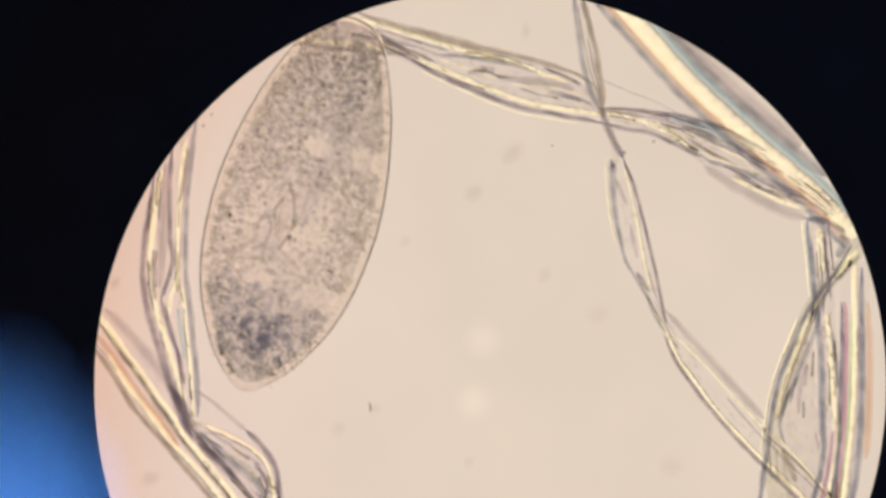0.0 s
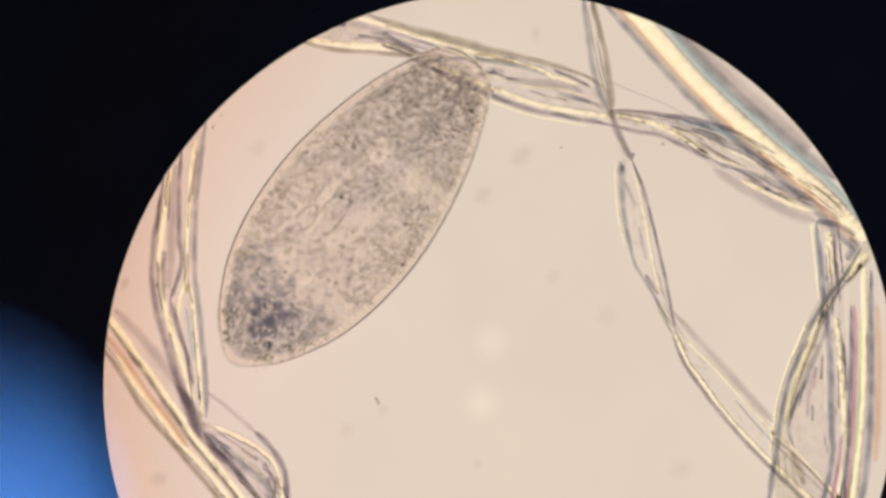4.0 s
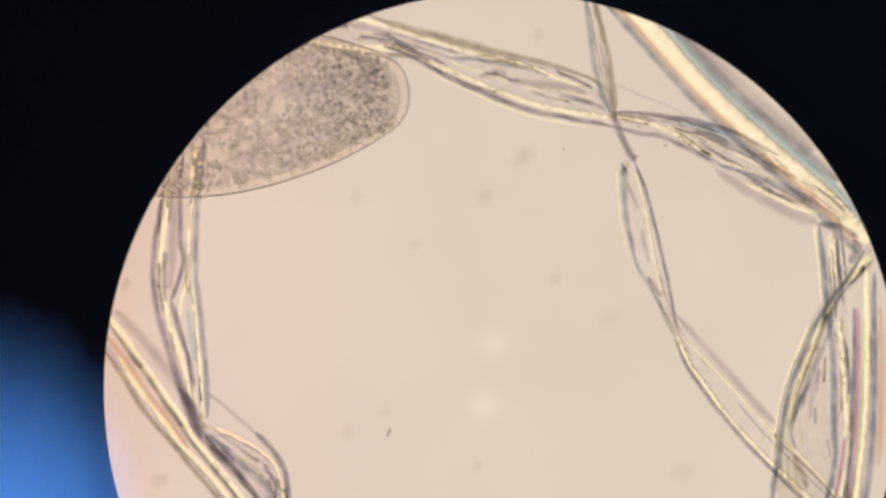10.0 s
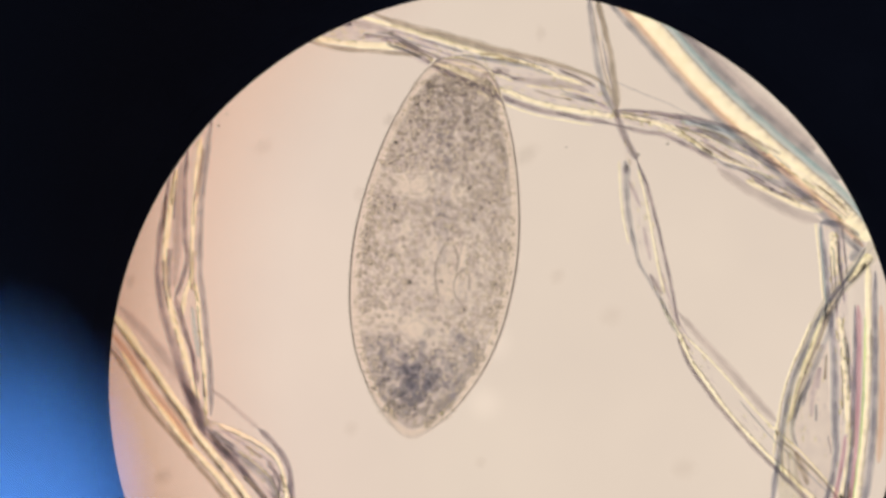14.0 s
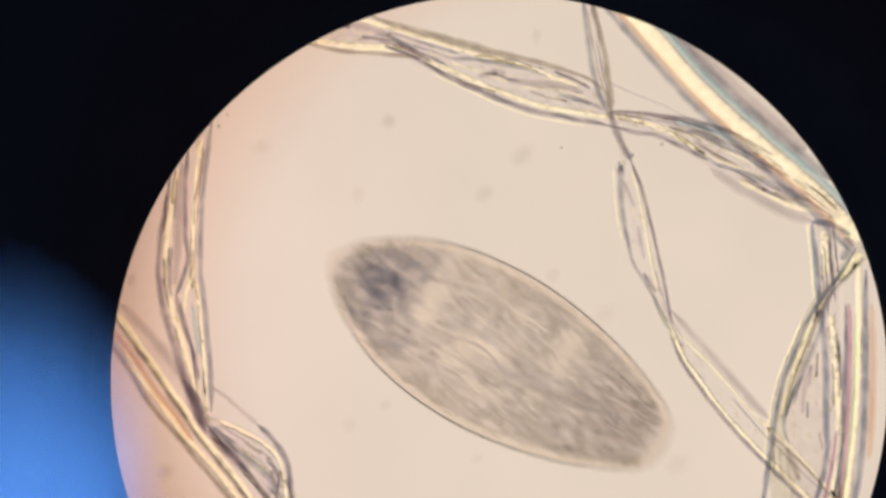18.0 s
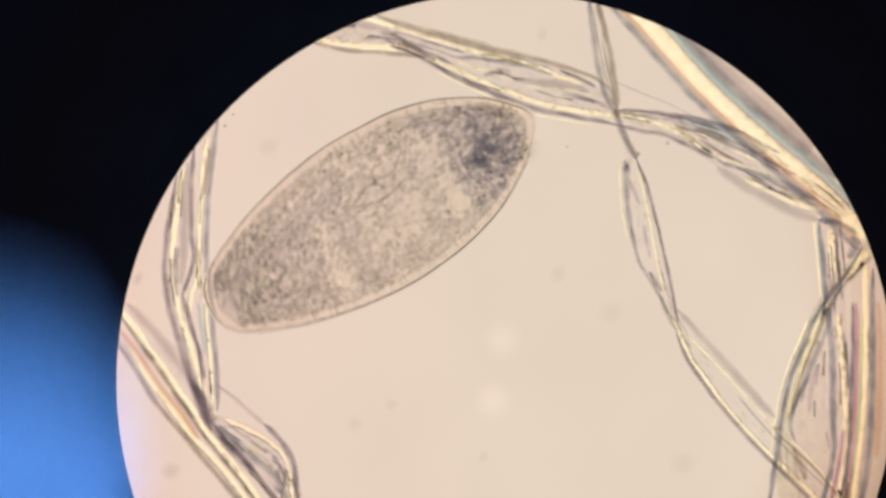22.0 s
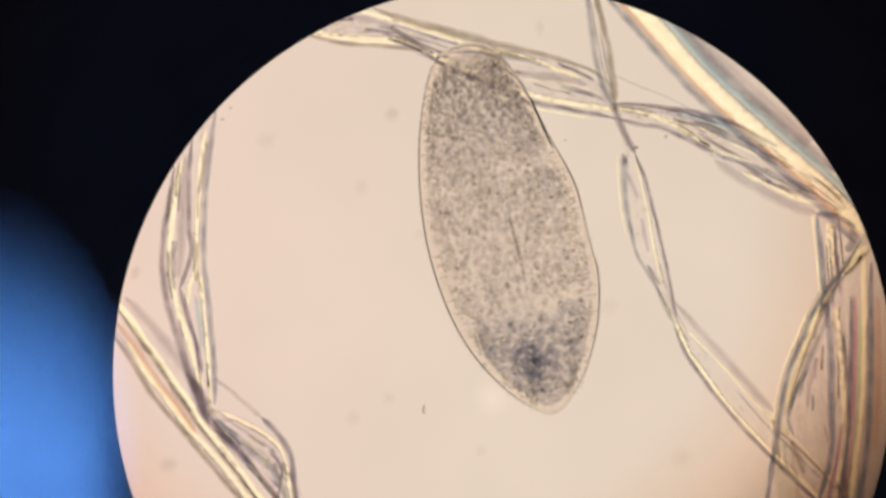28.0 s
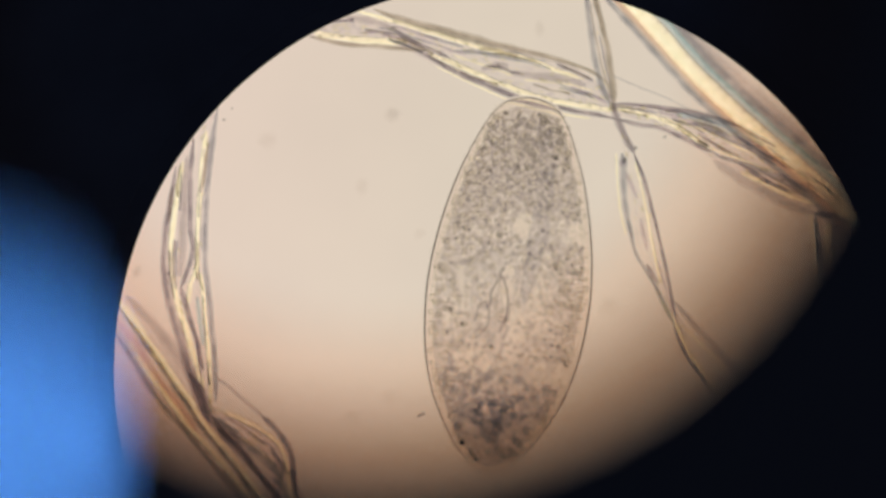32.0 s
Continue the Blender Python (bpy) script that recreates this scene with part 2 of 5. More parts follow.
PLASM = cloudy("endoplasm", (0.942, 0.946, 0.967), (0.99, 0.992, 1.0), 190)
GRAIN = tint("grey_grain", (0.905, 0.905, 0.915), (0.972, 0.97, 0.972), 900)
BEAD = clear("clear_grain", 1.32, (0.98, 0.98, 0.962), (1.0, 1.0, 0.98), 700)
FURROW = tint("furrow_strip", (0.925, 0.93, 0.945), (0.975, 0.975, 0.985), 350)
NEEDLE = tint("fine_needle", (0.84, 0.83, 0.80), (0.95, 0.94, 0.91), 300)
DARK = tint("dark_food_grain", (0.872, 0.878, 0.90), (0.938, 0.942, 0.955), 500)
DROP = tint("pale_droplet", (0.90, 0.90, 0.91), (0.97, 0.965, 0.965), 400)
SPOT = tint("dark_spot", (0.70, 0.69, 0.70), (0.86, 0.85, 0.86), 900)
LIP = tint("mouth_lip", (0.74, 0.73, 0.74), (0.885, 0.875, 0.88), 200)
VACUOLE = clear("vacuole_sap", 0.982, (1, 1, 1), (1, 1, 1), 10)
MOUTH = clear("gullet_wall", 1.04, (0.97, 0.965, 0.965), (1, 1, 1), 200)
BLUE = glow("blue_glow", (0.10, 0.34, 1.0), (0.12, 0.34, 1.0), 5.0, 300)


# ---- building ----
def part(name, bm, mat, parent=None, label="", smooth=True):
    me = bpy.data.meshes.new(name)
    for f in bm.faces:
        f.smooth = smooth
    bm.to_mesh(me)
    bm.free()
    me.materials.append(mat)
    ob = new(name, me)
    if parent is not None:
        ob.parent = parent
    if label:
        ob["label"] = label
    return ob


def turned(profile, steps=128, centre=(0, 0), closed=True):
    """A ring-shaped body: the profile (radius, height) turned round a vertical axis."""
    bm = bmesh.new()
    rings = []
    for r, z in profile:
        rings.append([bm.verts.new((centre[0] + r * math.cos(2 * math.pi * k / steps), centre[1] + r * math.sin(2 * math.pi * k / steps), z)) for k in range(steps)])
    n = len(rings)
    for i in range(n if closed else n - 1):
        a, b = rings[i], rings[(i + 1) % n]
        for k in range(steps):
            bm.faces.new((a[k], a[(k + 1) % steps], b[(k + 1) % steps], b[k]))
    bmesh.ops.recalc_face_normals(bm, faces=bm.faces)
    return bm


def slab(x0, x1, y0, y1, z0, z1, bevel=0.002):
    bm = bmesh.new()
    bmesh.ops.create_cube(bm, size=1.0)
    for v in bm.verts:
        v.co = ((x0 + x1) / 2 + v.co.x * (x1 - x0), (y0 + y1) / 2 + v.co.y * (y1 - y0), (z0 + z1) / 2 + v.co.z * (z1 - z0))
    bmesh.ops.bevel(bm, geom=list(bm.edges), offset=bevel, segments=2, affect="EDGES")
    return bm


def spline(points, u):
    """A smooth curve through the points, at u from 0 to 1."""
    n = len(points) - 1
    s = min(max(u, 0.0), 1.0) * n
    i = min(int(s), n - 1)
    f = s - i
    p0, p1, p2, p3 = (points[max(0, min(n, i + k))] for k in (-1, 0, 1, 2))
    return [0.5 * (2 * b + (c - a) * f + (2 * a - 5 * b + 4 * c - d) * f * f + (3 * b - a - 3 * c + d) * f ** 3) for a, b, c, d in zip(p0, p1, p2, p3)]


# ---- the microscope: lamp below, slide, eyepiece above ----
AXIS = (0.0490, -0.1135)
EYE = 0.33818


def on_axis(z):
    return (AXIS[0] * (EYE - z), AXIS[1] * (EYE - z))


def skewed(levels, steps=96):
    """A ring-shaped body whose circles (centre, radius, height) need not share one axis."""
    bm = bmesh.new()
    rows = [[bm.verts.new((c[0] + r * math.cos(2 * math.pi * k / steps), c[1] + r * math.sin(2 * math.pi * k / steps), z)) for k in range(steps)] for c, r, z in levels]
    for i in range(len(rows)):
        a, b = rows[i], rows[(i + 1) % len(rows)]
        for k in range(steps):
            bm.faces.new((a[k], a[(k + 1) % steps], b[(k + 1) % steps], b[k]))
    bmesh.ops.recalc_face_normals(bm, faces=bm.faces)
    return bm


def illuminator():
    thing = tagged(new("illuminator"), "warm white lamp of the microscope glowing below the slide", "lamp")
    low = -0.40
    cx, cy = on_axis(low)
    thing.location = (cx, cy, low)
    part("lamp_glass", turned([(0.0005, 0), (0.25, 0), (0.75, 0), (0.75, -0.02), (0.0005, -0.02)], 96), LAMP, thing, "frosted glass glowing warm white")
    tx, ty = on_axis(-0.03)
    top = (tx - cx, ty - cy)
    # unseen housing, added to close the space; its black walls darken strongly bent rays
    part("lamp_housing", skewed([((0, 0), 0.755, -0.03), ((0, 0), 0.79, -0.03), ((0, 0), 0.79, 0.03), (top, 0.215, 0.379), (top, 0.20, 0.379), ((0, 0), 0.755, 0.03)]), BLACK, thing)


illuminator()

tagged(part("glass_slide", slab(-0.30, 0.33, -0.30, 0.22, -0.020, 0.0), GLASS, smooth=False), "clear glass slide wet with pond water", "slide", kind="structure")


def eyepiece():
    thing = tagged(new("eyepiece"), "black microscope eyepiece with a round field stop", "eyepiece")
    z = 0.060
    c = on_axis(z)
    r = 0.3252 * (EYE - z)
    part("field_stop", turned([(r, z), (r + 0.004, z + 0.003), (0.26, z + 0.003), (0.26, z - 0.004), (r + 0.004, z - 0.004)], 256, c), BLACK, thing, "thin black metal disc with a round hole", smooth=False)
    z1 = EYE - 0.015
    c1 = on_axis(z1)
    rim = 0.0080
    bm = turned([(rim, z1), (rim + 0.0006, z1 + 0.0008), (0.020, z1 + 0.0008), (0.020, z1 - 0.002), (rim + 0.0006, z1 - 0.0008)], 192, c1)
    part("eye_ring", bm, RUBBER, thing, "black rubber rim round the eye lens")
    # unseen amber lip, added to colour the vignette where the rim cuts in
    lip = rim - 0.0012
    part("vignette_lip", turned([(lip, z1), (rim - 0.0001, z1 + 0.0002), (rim - 0.0001, z1 - 0.0002)], 128, c1), VIGNETTE_TINT, thing, "amber ring added to tint the edge of the vignette")
    for k in range(3):
        a = radians(30 + 120 * k)
        d = Vector((math.cos(a), math.sin(a), 0))
        low, high = Vector((*c, z + 0.002)) + d * 0.24, Vector((*c1, z1 - 0.001)) + d * 0.019
        bm = bmesh.new()
        bmesh.ops.create_cone(bm, cap_ends=True, segments=24, radius1=0.008, radius2=0.003, depth=(high - low).length)
        bmesh.ops.transform(bm, verts=bm.verts, matrix=Matrix.Translation((low + high) / 2) @ (high - low).to_track_quat("Z", "Y").to_matrix().to_4x4())
        part("arm", bm, BLACK, thing)


eyepiece()


# ---- fibres ----
def ribbon(points, thick=0.35, rough=0.06, seed=1, stations=160, around=28):
    """A soft uneven ribbon along points of (x, y, half-width, height) in mm."""
    rng = random.Random(seed)
    shift = rng.uniform(0, 100)
    bm = bmesh.new()
    rings = []
    for i in range(stations + 1):
        u = i / stations
        x, y, w, h = spline(points, u)
        xa, ya = spline(points, u - 0.004)[:2]
        xb, yb = spline(points, u + 0.004)[:2]
        d = Vector((xb - xa, yb - ya, 0)).normalized()
        side = Vector((-d.y, d.x, 0))
        wob = noise.noise((u * 9 + shift, 3.1, 0.7))
        roll = 0.35 * wob
        ring = []
        for k in range(around):
            a = 2 * math.pi * k / around
            ca, sa = math.cos(a), math.sin(a)
            n1 = noise.noise((u * 14 + shift, ca * 1.6, sa * 1.6 + 5))
            n2 = noise.noise((u * 60 + shift, ca * 3.5, sa * 3.5 + 9))
            px = w * ca * (1 + 0.10 * wob + rough * n1 + rough * 0.5 * n2)
            t = max(thick * w, 1.1)
            pz = t * sa * (1 + 2.2 * rough * n1 + rough * n2)
            qx, qz = px * math.cos(roll) - pz * math.sin(roll), px * math.sin(roll) * 0.5 + pz * math.cos(roll)
            ring.append(bm.verts.new((Vector((x, y, h)) + side * qx + Vector((0, 0, qz))) * MM))
        rings.append(ring)
    for a, b in zip(rings, rings[1:]):
        for k in range(around):
            bm.faces.new((a[k], a[(k + 1) % around], b[(k + 1) % around], b[k]))
    bm.faces.new(rings[0])
    bm.faces.new(list(reversed(rings[-1])))
    bmesh.ops.recalc_face_normals(bm, faces=bm.faces)
    return bm


def strand(points, offset, radius, seed, wave=0.1, lift=0.0, span=(0.0, 1.0), stations=200, around=10, rough=0.5):
    """A thin round strand that runs along a fibre, offset in half-widths to its side."""
    rng = random.Random(seed)
    shift = rng.uniform(0, 100)
    bm = bmesh.new()
    rings = []
    for i in range(stations + 1):
        u = span[0] + (span[1] - span[0]) * i / stations
        x, y, w, h = spline(points, u)
        xa, ya = spline(points, u - 0.004)[:2]
        xb, yb = spline(points, u + 0.004)[:2]
        d = Vector((xb - xa, yb - ya, 0)).normalized()
        side = Vector((-d.y, d.x, 0))
        n = noise.noise((u * 11 + shift, 1.3, 4.4))
        n2 = noise.noise((u * 45 + shift, 7.3, 2.4))
        o = w * (offset + wave * n + wave * 0.6 * n2)
        r = radius * (0.55 + 0.45 * min(1.0, w / 3.0)) * (1 + rough * noise.noise((u * 23 + shift, 9.1, 0.2)))
        if 0.0 < span[0] or span[1] < 1.0:
            r *= max(0.08, math.sin(math.pi * i / stations)) ** 0.5
        mid = Vector((x, y, h + lift)) + side * o
        rings.append([bm.verts.new((mid + side * (r * math.cos(6.28319 * k / around)) + Vector((0, 0, r * math.sin(6.28319 * k / around)))) * MM) for k in range(around)])
    for a, b in zip(rings, rings[1:]):
        for k in range(around):
            bm.faces.new((a[k], a[(k + 1) % around], b[(k + 1) % around], b[k]))
    bm.faces.new(rings[0])
    bm.faces.new(list(reversed(rings[-1])))
    bmesh.ops.recalc_face_normals(bm, faces=bm.faces)
    return bm


def flecks(points, count, seed, wide=0.8, big=1.0):
    """Short grains of the fibre's wall, stretched along it."""
    rng = random.Random(seed)
    verts, faces = [], []
    for _ in range(count):
        u = rng.random()
        x, y, w, h = spline(points, u)
        xa, ya = spline(points, u - 0.004)[:2]
        xb, yb = spline(points, u + 0.004)[:2]
        d = Vector((xb - xa, yb - ya, 0)).normalized()
        d.rotate(Matrix.Rotation(rng.gauss(0, 0.18), 3, "Z"))
        side = Vector((-d.y, d.x, 0))
        mid = Vector((x, y, h + rng.uniform(-0.3, 1.0))) + side * (w * rng.uniform(-wide, wide))
        long, r = rng.uniform(0.3, 1.3) * big, rng.uniform(0.14, 0.34) * big
        o = len(verts)
        for k, (a, c) in enumerate(((-1.0, 0.1), (-0.55, 0.8), (0.1, 1.0), (0.65, 0.7), (1.0, 0.1))):
            verts += [(mid + d * (a * long) + side * (r * c * math.cos(1.0472 * j)) + Vector((0, 0, r * c * math.sin(1.0472 * j)))) * MM for j in range(6)]
            if k:
                faces += [[o + k * 6 - 6 + j, o + k * 6 - 6 + (j + 1) % 6, o + k * 6 + (j + 1) % 6, o + k * 6 + j] for j in range(6)]
        faces += [[o + j for j in range(5, -1, -1)], [o + 24 + j for j in range(6)]]
    me = bpy.data.meshes.new("flecks")
    me.from_pydata(verts, [], faces)
    bm = bmesh.new()
    bm.from_mesh(me)
    bpy.data.meshes.remove(me)
    return bm


def side_of(path, u):
    """The unit vector to the side of a path, at u."""
    a, b = spline(path, u - 0.004), spline(path, u + 0.004)
    d = Vector((b[0] - a[0], b[1] - a[1], 0)).normalized()
    return Vector((-d.y, d.x, 0))


def veil(label, points, mat, grainy, seed):
    """A fibre's thin wall along points of (x, y, half-width, height) in mm, with the grains in it; its bands and edges are added to it."""
    thing = tagged(new("smooth_fibre" if grainy < 0.03 else "cotton_fibre"), label, "fibre", group="fibres on the slide")
    part("wall", ribbon(points, thick=0.10, seed=seed, stations=140, around=16, rough=0.08), mat, thing)
    count = int(sum(math.dist(a[:2], b[:2]) * (a[2] + b[2]) for a, b in zip(points, points[1:])) * grainy)
    if count > 12:
        tagged(part("bright_fleck", flecks(points, count, seed + 200, big=0.9), FLECK, thing, "short bright grains of the wall"), kind="stuff")
        tagged(part("lilac_fleck", flecks(points, count * 3 // 4, seed + 300, big=1.1), LILAC, thing, "short greyish grains of the wall"), kind="stuff")
    rng = random.Random(seed)
    for k in range(int(110 * grainy)):
        a, o, w = rng.uniform(0.0, 0.85), rng.uniform(-0.78, 0.78), rng.uniform(0.18, 0.42)
        path = []
        for i in range(5):
            u = min(0.99, a + i * rng.uniform(0.025, 0.045))
            x, y, wide, h = spline(points, u)
            p = Vector((x, y, 0)) + side_of(points, u) * (wide * (o + 0.10 * noise.noise((x * 0.3, y * 0.3, k))))
            path.append((p.x, p.y, w * min(1.0, wide / 2.5)))
        shade(thing, path, points[0][3] + 2.0, (SLATE, LILAC, OLIVE, PLUM)[k % 4], "fibril")
    return thing


def bright(thing, path, height, wavy=0.22):
    """A highlight or halo of a fibre, made by an added clear wedge along (x, y, half-width) in mm, as steep as it takes
    to bend the lamp's bright ring into the camera's view.
    """
    n, rows, sign = 2.4, [], 0.0
    centre = Vector(on_axis(-0.40)).to_3d()
    stations = max(24, int(sum(math.dist(a[:2], b[:2]) for a, b in zip(path, path[1:])) * 1.6))
    for i in range(stations + 1):
        u = i / stations
        x, y, w = spline(path, u)
        side = side_of(path, u)
        p = Vector((x, y, 0)) * MM * (EYE + 0.40) / (EYE - height * MM) - centre
        pn = p.dot(side)
        root = math.sqrt(max(0.0, 0.325 ** 2 - (p.length_squared - pn * pn)))
        if not sign:
            mid = spline(path, 0.5)
            q = Vector((mid[0], mid[1], 0)) * MM * (EYE + 0.40) / (EYE - height * MM) - centre
            sign = 1.0 if q.dot(side_of(path, 0.5)) > 0 else -1.0
        bend = math.atan(min(0.62, max(0.05, abs(sign * root - pn) / (0.40 + height * MM))))
        slope = math.sin(bend) / (n - math.cos(bend))
        shift = noise.noise((x * 0.16 + height, y * 0.16, 3.0))
        w *= 0.86 * max(0.12, math.sin(math.pi * min(1.0, 0.06 + min(u, 1 - u) * 6)) if min(u, 1 - u) < 0.08 else 1.0) * (1 + wavy * 1.5 * shift)
        mid = Vector((x, y, height)) + side * (wavy * w * noise.noise((x * 0.35, y * 0.35, height)))
        slope *= 1 + 0.16 * noise.noise((x * 0.9, y * 0.9, height + 9.0))
        rows.append([mid + side * (sign * w * o) + Vector((0, 0, w * z * slope)) for o, z in ((-1.0, 0.0), (-0.65, 0.20), (-0.25, 0.52), (0.20, 0.97), (0.60, 1.42), (1.0, 1.93), (1.01, 0.0))])
    bm = bmesh.new()
    rows = [[bm.verts.new(v * MM) for v in row] for row in rows]
    for a, b in zip(rows, rows[1:]):
        for k in range(7):
            bm.faces.new((a[k], a[(k + 1) % 7], b[(k + 1) % 7], b[k]))
    bm.faces.new(rows[0])
    bm.faces.new(list(reversed(rows[-1])))
    bmesh.ops.recalc_face_normals(bm, faces=bm.faces)
    return part("highlight_wedge", bm, BAND, thing, "clear wedge added to show a bright yellowish highlight", smooth=False)


def shade(thing, path, height, mat, name="edge"):
    """A tinted strand along (x, y, half-width) in mm, a denser core in a fainter coat: it paints a fibre's dark
    refraction lines, soft shade and colour fringes, also its fibrils and knots.
    """
    bm = bmesh.new()
    stations = max(16, int(sum(math.dist(a[:2], b[:2]) for a, b in zip(path, path[1:])) * 1.2))
    for scale in (1.25, 0.85, 0.5):
        rows = []
        for i in range(stations + 1):
            u = i / stations
            x, y, w = spline(path, u)
            side = side_of(path, u)
            w *= scale * (1 + 0.22 * noise.noise((x * 0.3, y * 0.3, height + scale))) * (0.25 + 0.75 * min(1.0, 10 * min(u, 1 - u)))
            mid = Vector((x, y, height)) + side * (0.2 * noise.noise((x * 0.2, y * 0.2, 7.0)))
            rows.append([bm.verts.new((mid + side * (w * math.cos(math.pi * k / 4)) + Vector((0, 0, 0.35 * w * math.sin(math.pi * k / 4)))) * MM) for k in range(8)])
        for a, b in zip(rows, rows[1:]):
            for k in range(8):
                bm.faces.new((a[k], a[(k + 1) % 8], b[(k + 1) % 8], b[k]))
        bm.faces.new(rows[0])
        bm.faces.new(list(reversed(rows[-1])))
    bmesh.ops.recalc_face_normals(bm, faces=bm.faces)
    return part(name, bm, mat, thing)


yarn = veil("broad flat cotton fibre, twisted and yellowish, lying across others", [(-37.8, 58.6, 2.17, 5), (-28.5, 58.6, 3.09, 5), (-19.2, 58.6, 3.71, 5), (-10.0, 56.6, 3.71, 5), (-0.7, 52.7, 4.95, 5), (8.6, 49.7, 5.88, 5), (17.9, 47.2, 6.50, 5), (27.2, 44.7, 6.81, 5), (34.9, 42.6, 5.88, 5), (41.1, 40.4, 4.33, 5), (46.5, 37.0, 1.86, 5)], VEIL, 0.22, 3)
shade(yarn, [(-19.8, 63.8, 0.61), (-12.9, 61.2, 0.92), (-5.3, 58.9, 1.07), (2.4, 56.9, 1.23), (10.0, 54.9, 1.07), (17.7, 53.0, 0.92), (26.9, 50.9, 0.77), (34.6, 48.8, 0.61), (41.5, 46.0, 0.46), (46.1, 42.3, 0.38)], 8, OLIVE)
bright(yarn, [(-24.7, 63.9, 0.70), (-14.6, 61.1, 0.70), (-6.9, 58.8, 0.70), (2.4, 56.0, 0.70), (10.1, 53.7, 0.70), (17.9, 51.8, 0.70), (24.9, 50.0, 0.70), (31.0, 47.5, 0.70), (38.0, 45.0, 0.70)], 5)
shade(yarn, [(2.4, 52.3, 0.46), (10.1, 51.7, 0.61), (17.7, 50.4, 0.61), (23.9, 49.1, 0.46), (29.2, 47.1, 0.31)], 8, SLATE)
shade(yarn, [(-6.0, 52.1, 0.46), (-2.2, 49.4, 0.61), (2.4, 46.8, 0.77), (10.1, 43.5, 0.77), (17.7, 40.2, 0.77), (25.4, 37.6, 0.77), (33.1, 36.2, 0.61), (40.7, 34.8, 0.61), (47.6, 33.4, 0.61)], 8, PLUM)
bright(yarn, [(-4.5, 51.8, 0.93), (2.4, 49.2, 0.93), (10.2, 45.8, 0.93), (17.9, 42.7, 0.93), (25.6, 39.9, 0.93), (33.4, 38.2, 0.93), (41.1, 37.1, 0.93), (47.3, 36.1, 0.93)], 5)
shade(yarn, [(-28.3, 61.8, 0.61), (-22.1, 60.8, 0.92), (-17.5, 59.6, 0.77), (-12.9, 57.5, 0.61), (-9.1, 55.3, 0.46), (-5.6, 53.3, 0.31)], 8, SOFT_TONE)
bright(yarn, [(-36.6, 57.7, 1.08), (-28.5, 56.3, 1.08), (-22.3, 55.7, 1.08), (-16.1, 55.4, 1.08), (-10.0, 55.2, 1.08)], 5)
shade(yarn, [(-37.5, 56.2, 0.46), (-28.3, 54.1, 0.61), (-20.6, 53.6, 0.61), (-12.9, 52.9, 0.61), (-5.3, 52.3, 0.61)], 8, OLIVE)
bright(yarn, [(2.4, 51.2, 0.25), (10.1, 48.7, 0.25), (16.2, 46.6, 0.25), (18.5, 45.8, 0.25)], 7)
bright(yarn, [(22.1, 44.4, 0.28), (28.5, 43.8, 0.28), (34.7, 43.1, 0.28), (40.5, 41.5, 0.28)], 7)
shade(yarn, [(10.0, 47.2, 0.61), (14.6, 48.1, 1.07), (17.7, 47.8, 0.61)], 9, SOFT_TONE, "tint_patch")
shade(yarn, [(17.7, 46.0, 0.61), (25.3, 45.1, 1.07), (33.0, 44.2, 1.07), (39.1, 42.7, 0.61)], 9, SOFT_TONE, "tint_patch")
bright(yarn, [(-2.8, 48.6, 0.28), (9.6, 42.7, 0.28), (17.4, 39.2, 0.28), (25.3, 36.6, 0.28), (33.1, 35.1, 0.28), (40.9, 33.8, 0.28)], 5)
yarn = veil("cotton fibre torn open into grainy strips beside a smooth one", [(46.5, 37.0, 1.24, 5), (56.6, 35.3, 2.63, 5), (65.9, 32.7, 3.71, 5), (75.2, 28.3, 5.57, 5), (84.5, 23.7, 6.19, 5), (93.8, 18.4, 5.88, 5), (103.1, 13.8, 4.64, 5), (110.8, 8.7, 3.10, 5)], VEIL, 0.34, 5)
shade(yarn, [(46.1, 37.7, 0.46), (53.0, 37.4, 0.46), (60.7, 36.5, 0.54), (69.9, 35.0, 0.61), (79.1, 32.4, 0.69), (85.2, 29.8, 0.77), (92.1, 26.5, 0.61)], 8, PLUM)
bright(yarn, [(47.6, 36.5, 0.77), (55.0, 35.4, 0.77), (62.8, 32.7, 0.77), (68.2, 29.4, 0.77), (73.9, 25.4, 0.77)], 5)
shade(yarn, [(47.6, 33.4, 0.54), (54.5, 31.7, 0.61), (59.4, 31.0, 0.61), (65.3, 28.4, 0.61), (69.9, 26.1, 0.61), (73.6, 24.1, 0.46)], 8, PLUM)
shade(yarn, [(74.2, 21.9, 0.92), (80.6, 17.6, 1.38), (88.3, 13.4, 1.53), (96.0, 9.5, 1.53), (102.4, 7.4, 1.23)], 8, SOFT_TONE, "soft_tone")
bright(yarn, [(82.4, 19.0, 0.85), (88.8, 15.6, 0.85), (95.0, 12.7, 0.85), (99.7, 11.0, 0.85), (103.7, 10.4, 0.85)], 6)
bright(yarn, [(61.0, 33.8, 0.39), (68.8, 31.6, 0.39), (74.9, 29.5, 0.39), (81.1, 26.1, 0.39), (87.3, 23.3, 0.39)], 6)
bright(yarn, [(70.3, 27.6, 0.34), (76.5, 24.5, 0.34), (84.2, 21.8, 0.34), (90.4, 19.0, 0.34)], 6)
shade(yarn, [(75.8, 23.1, 0.46), (83.4, 20.7, 0.76), (92.6, 17.0, 0.92), (100.3, 13.2, 0.92)], 9, SLATE)
shade(yarn, [(68.1, 32.6, 0.46), (73.0, 30.7, 0.76), (78.9, 27.4, 0.61), (85.0, 24.6, 0.46)], 9, SLATE)
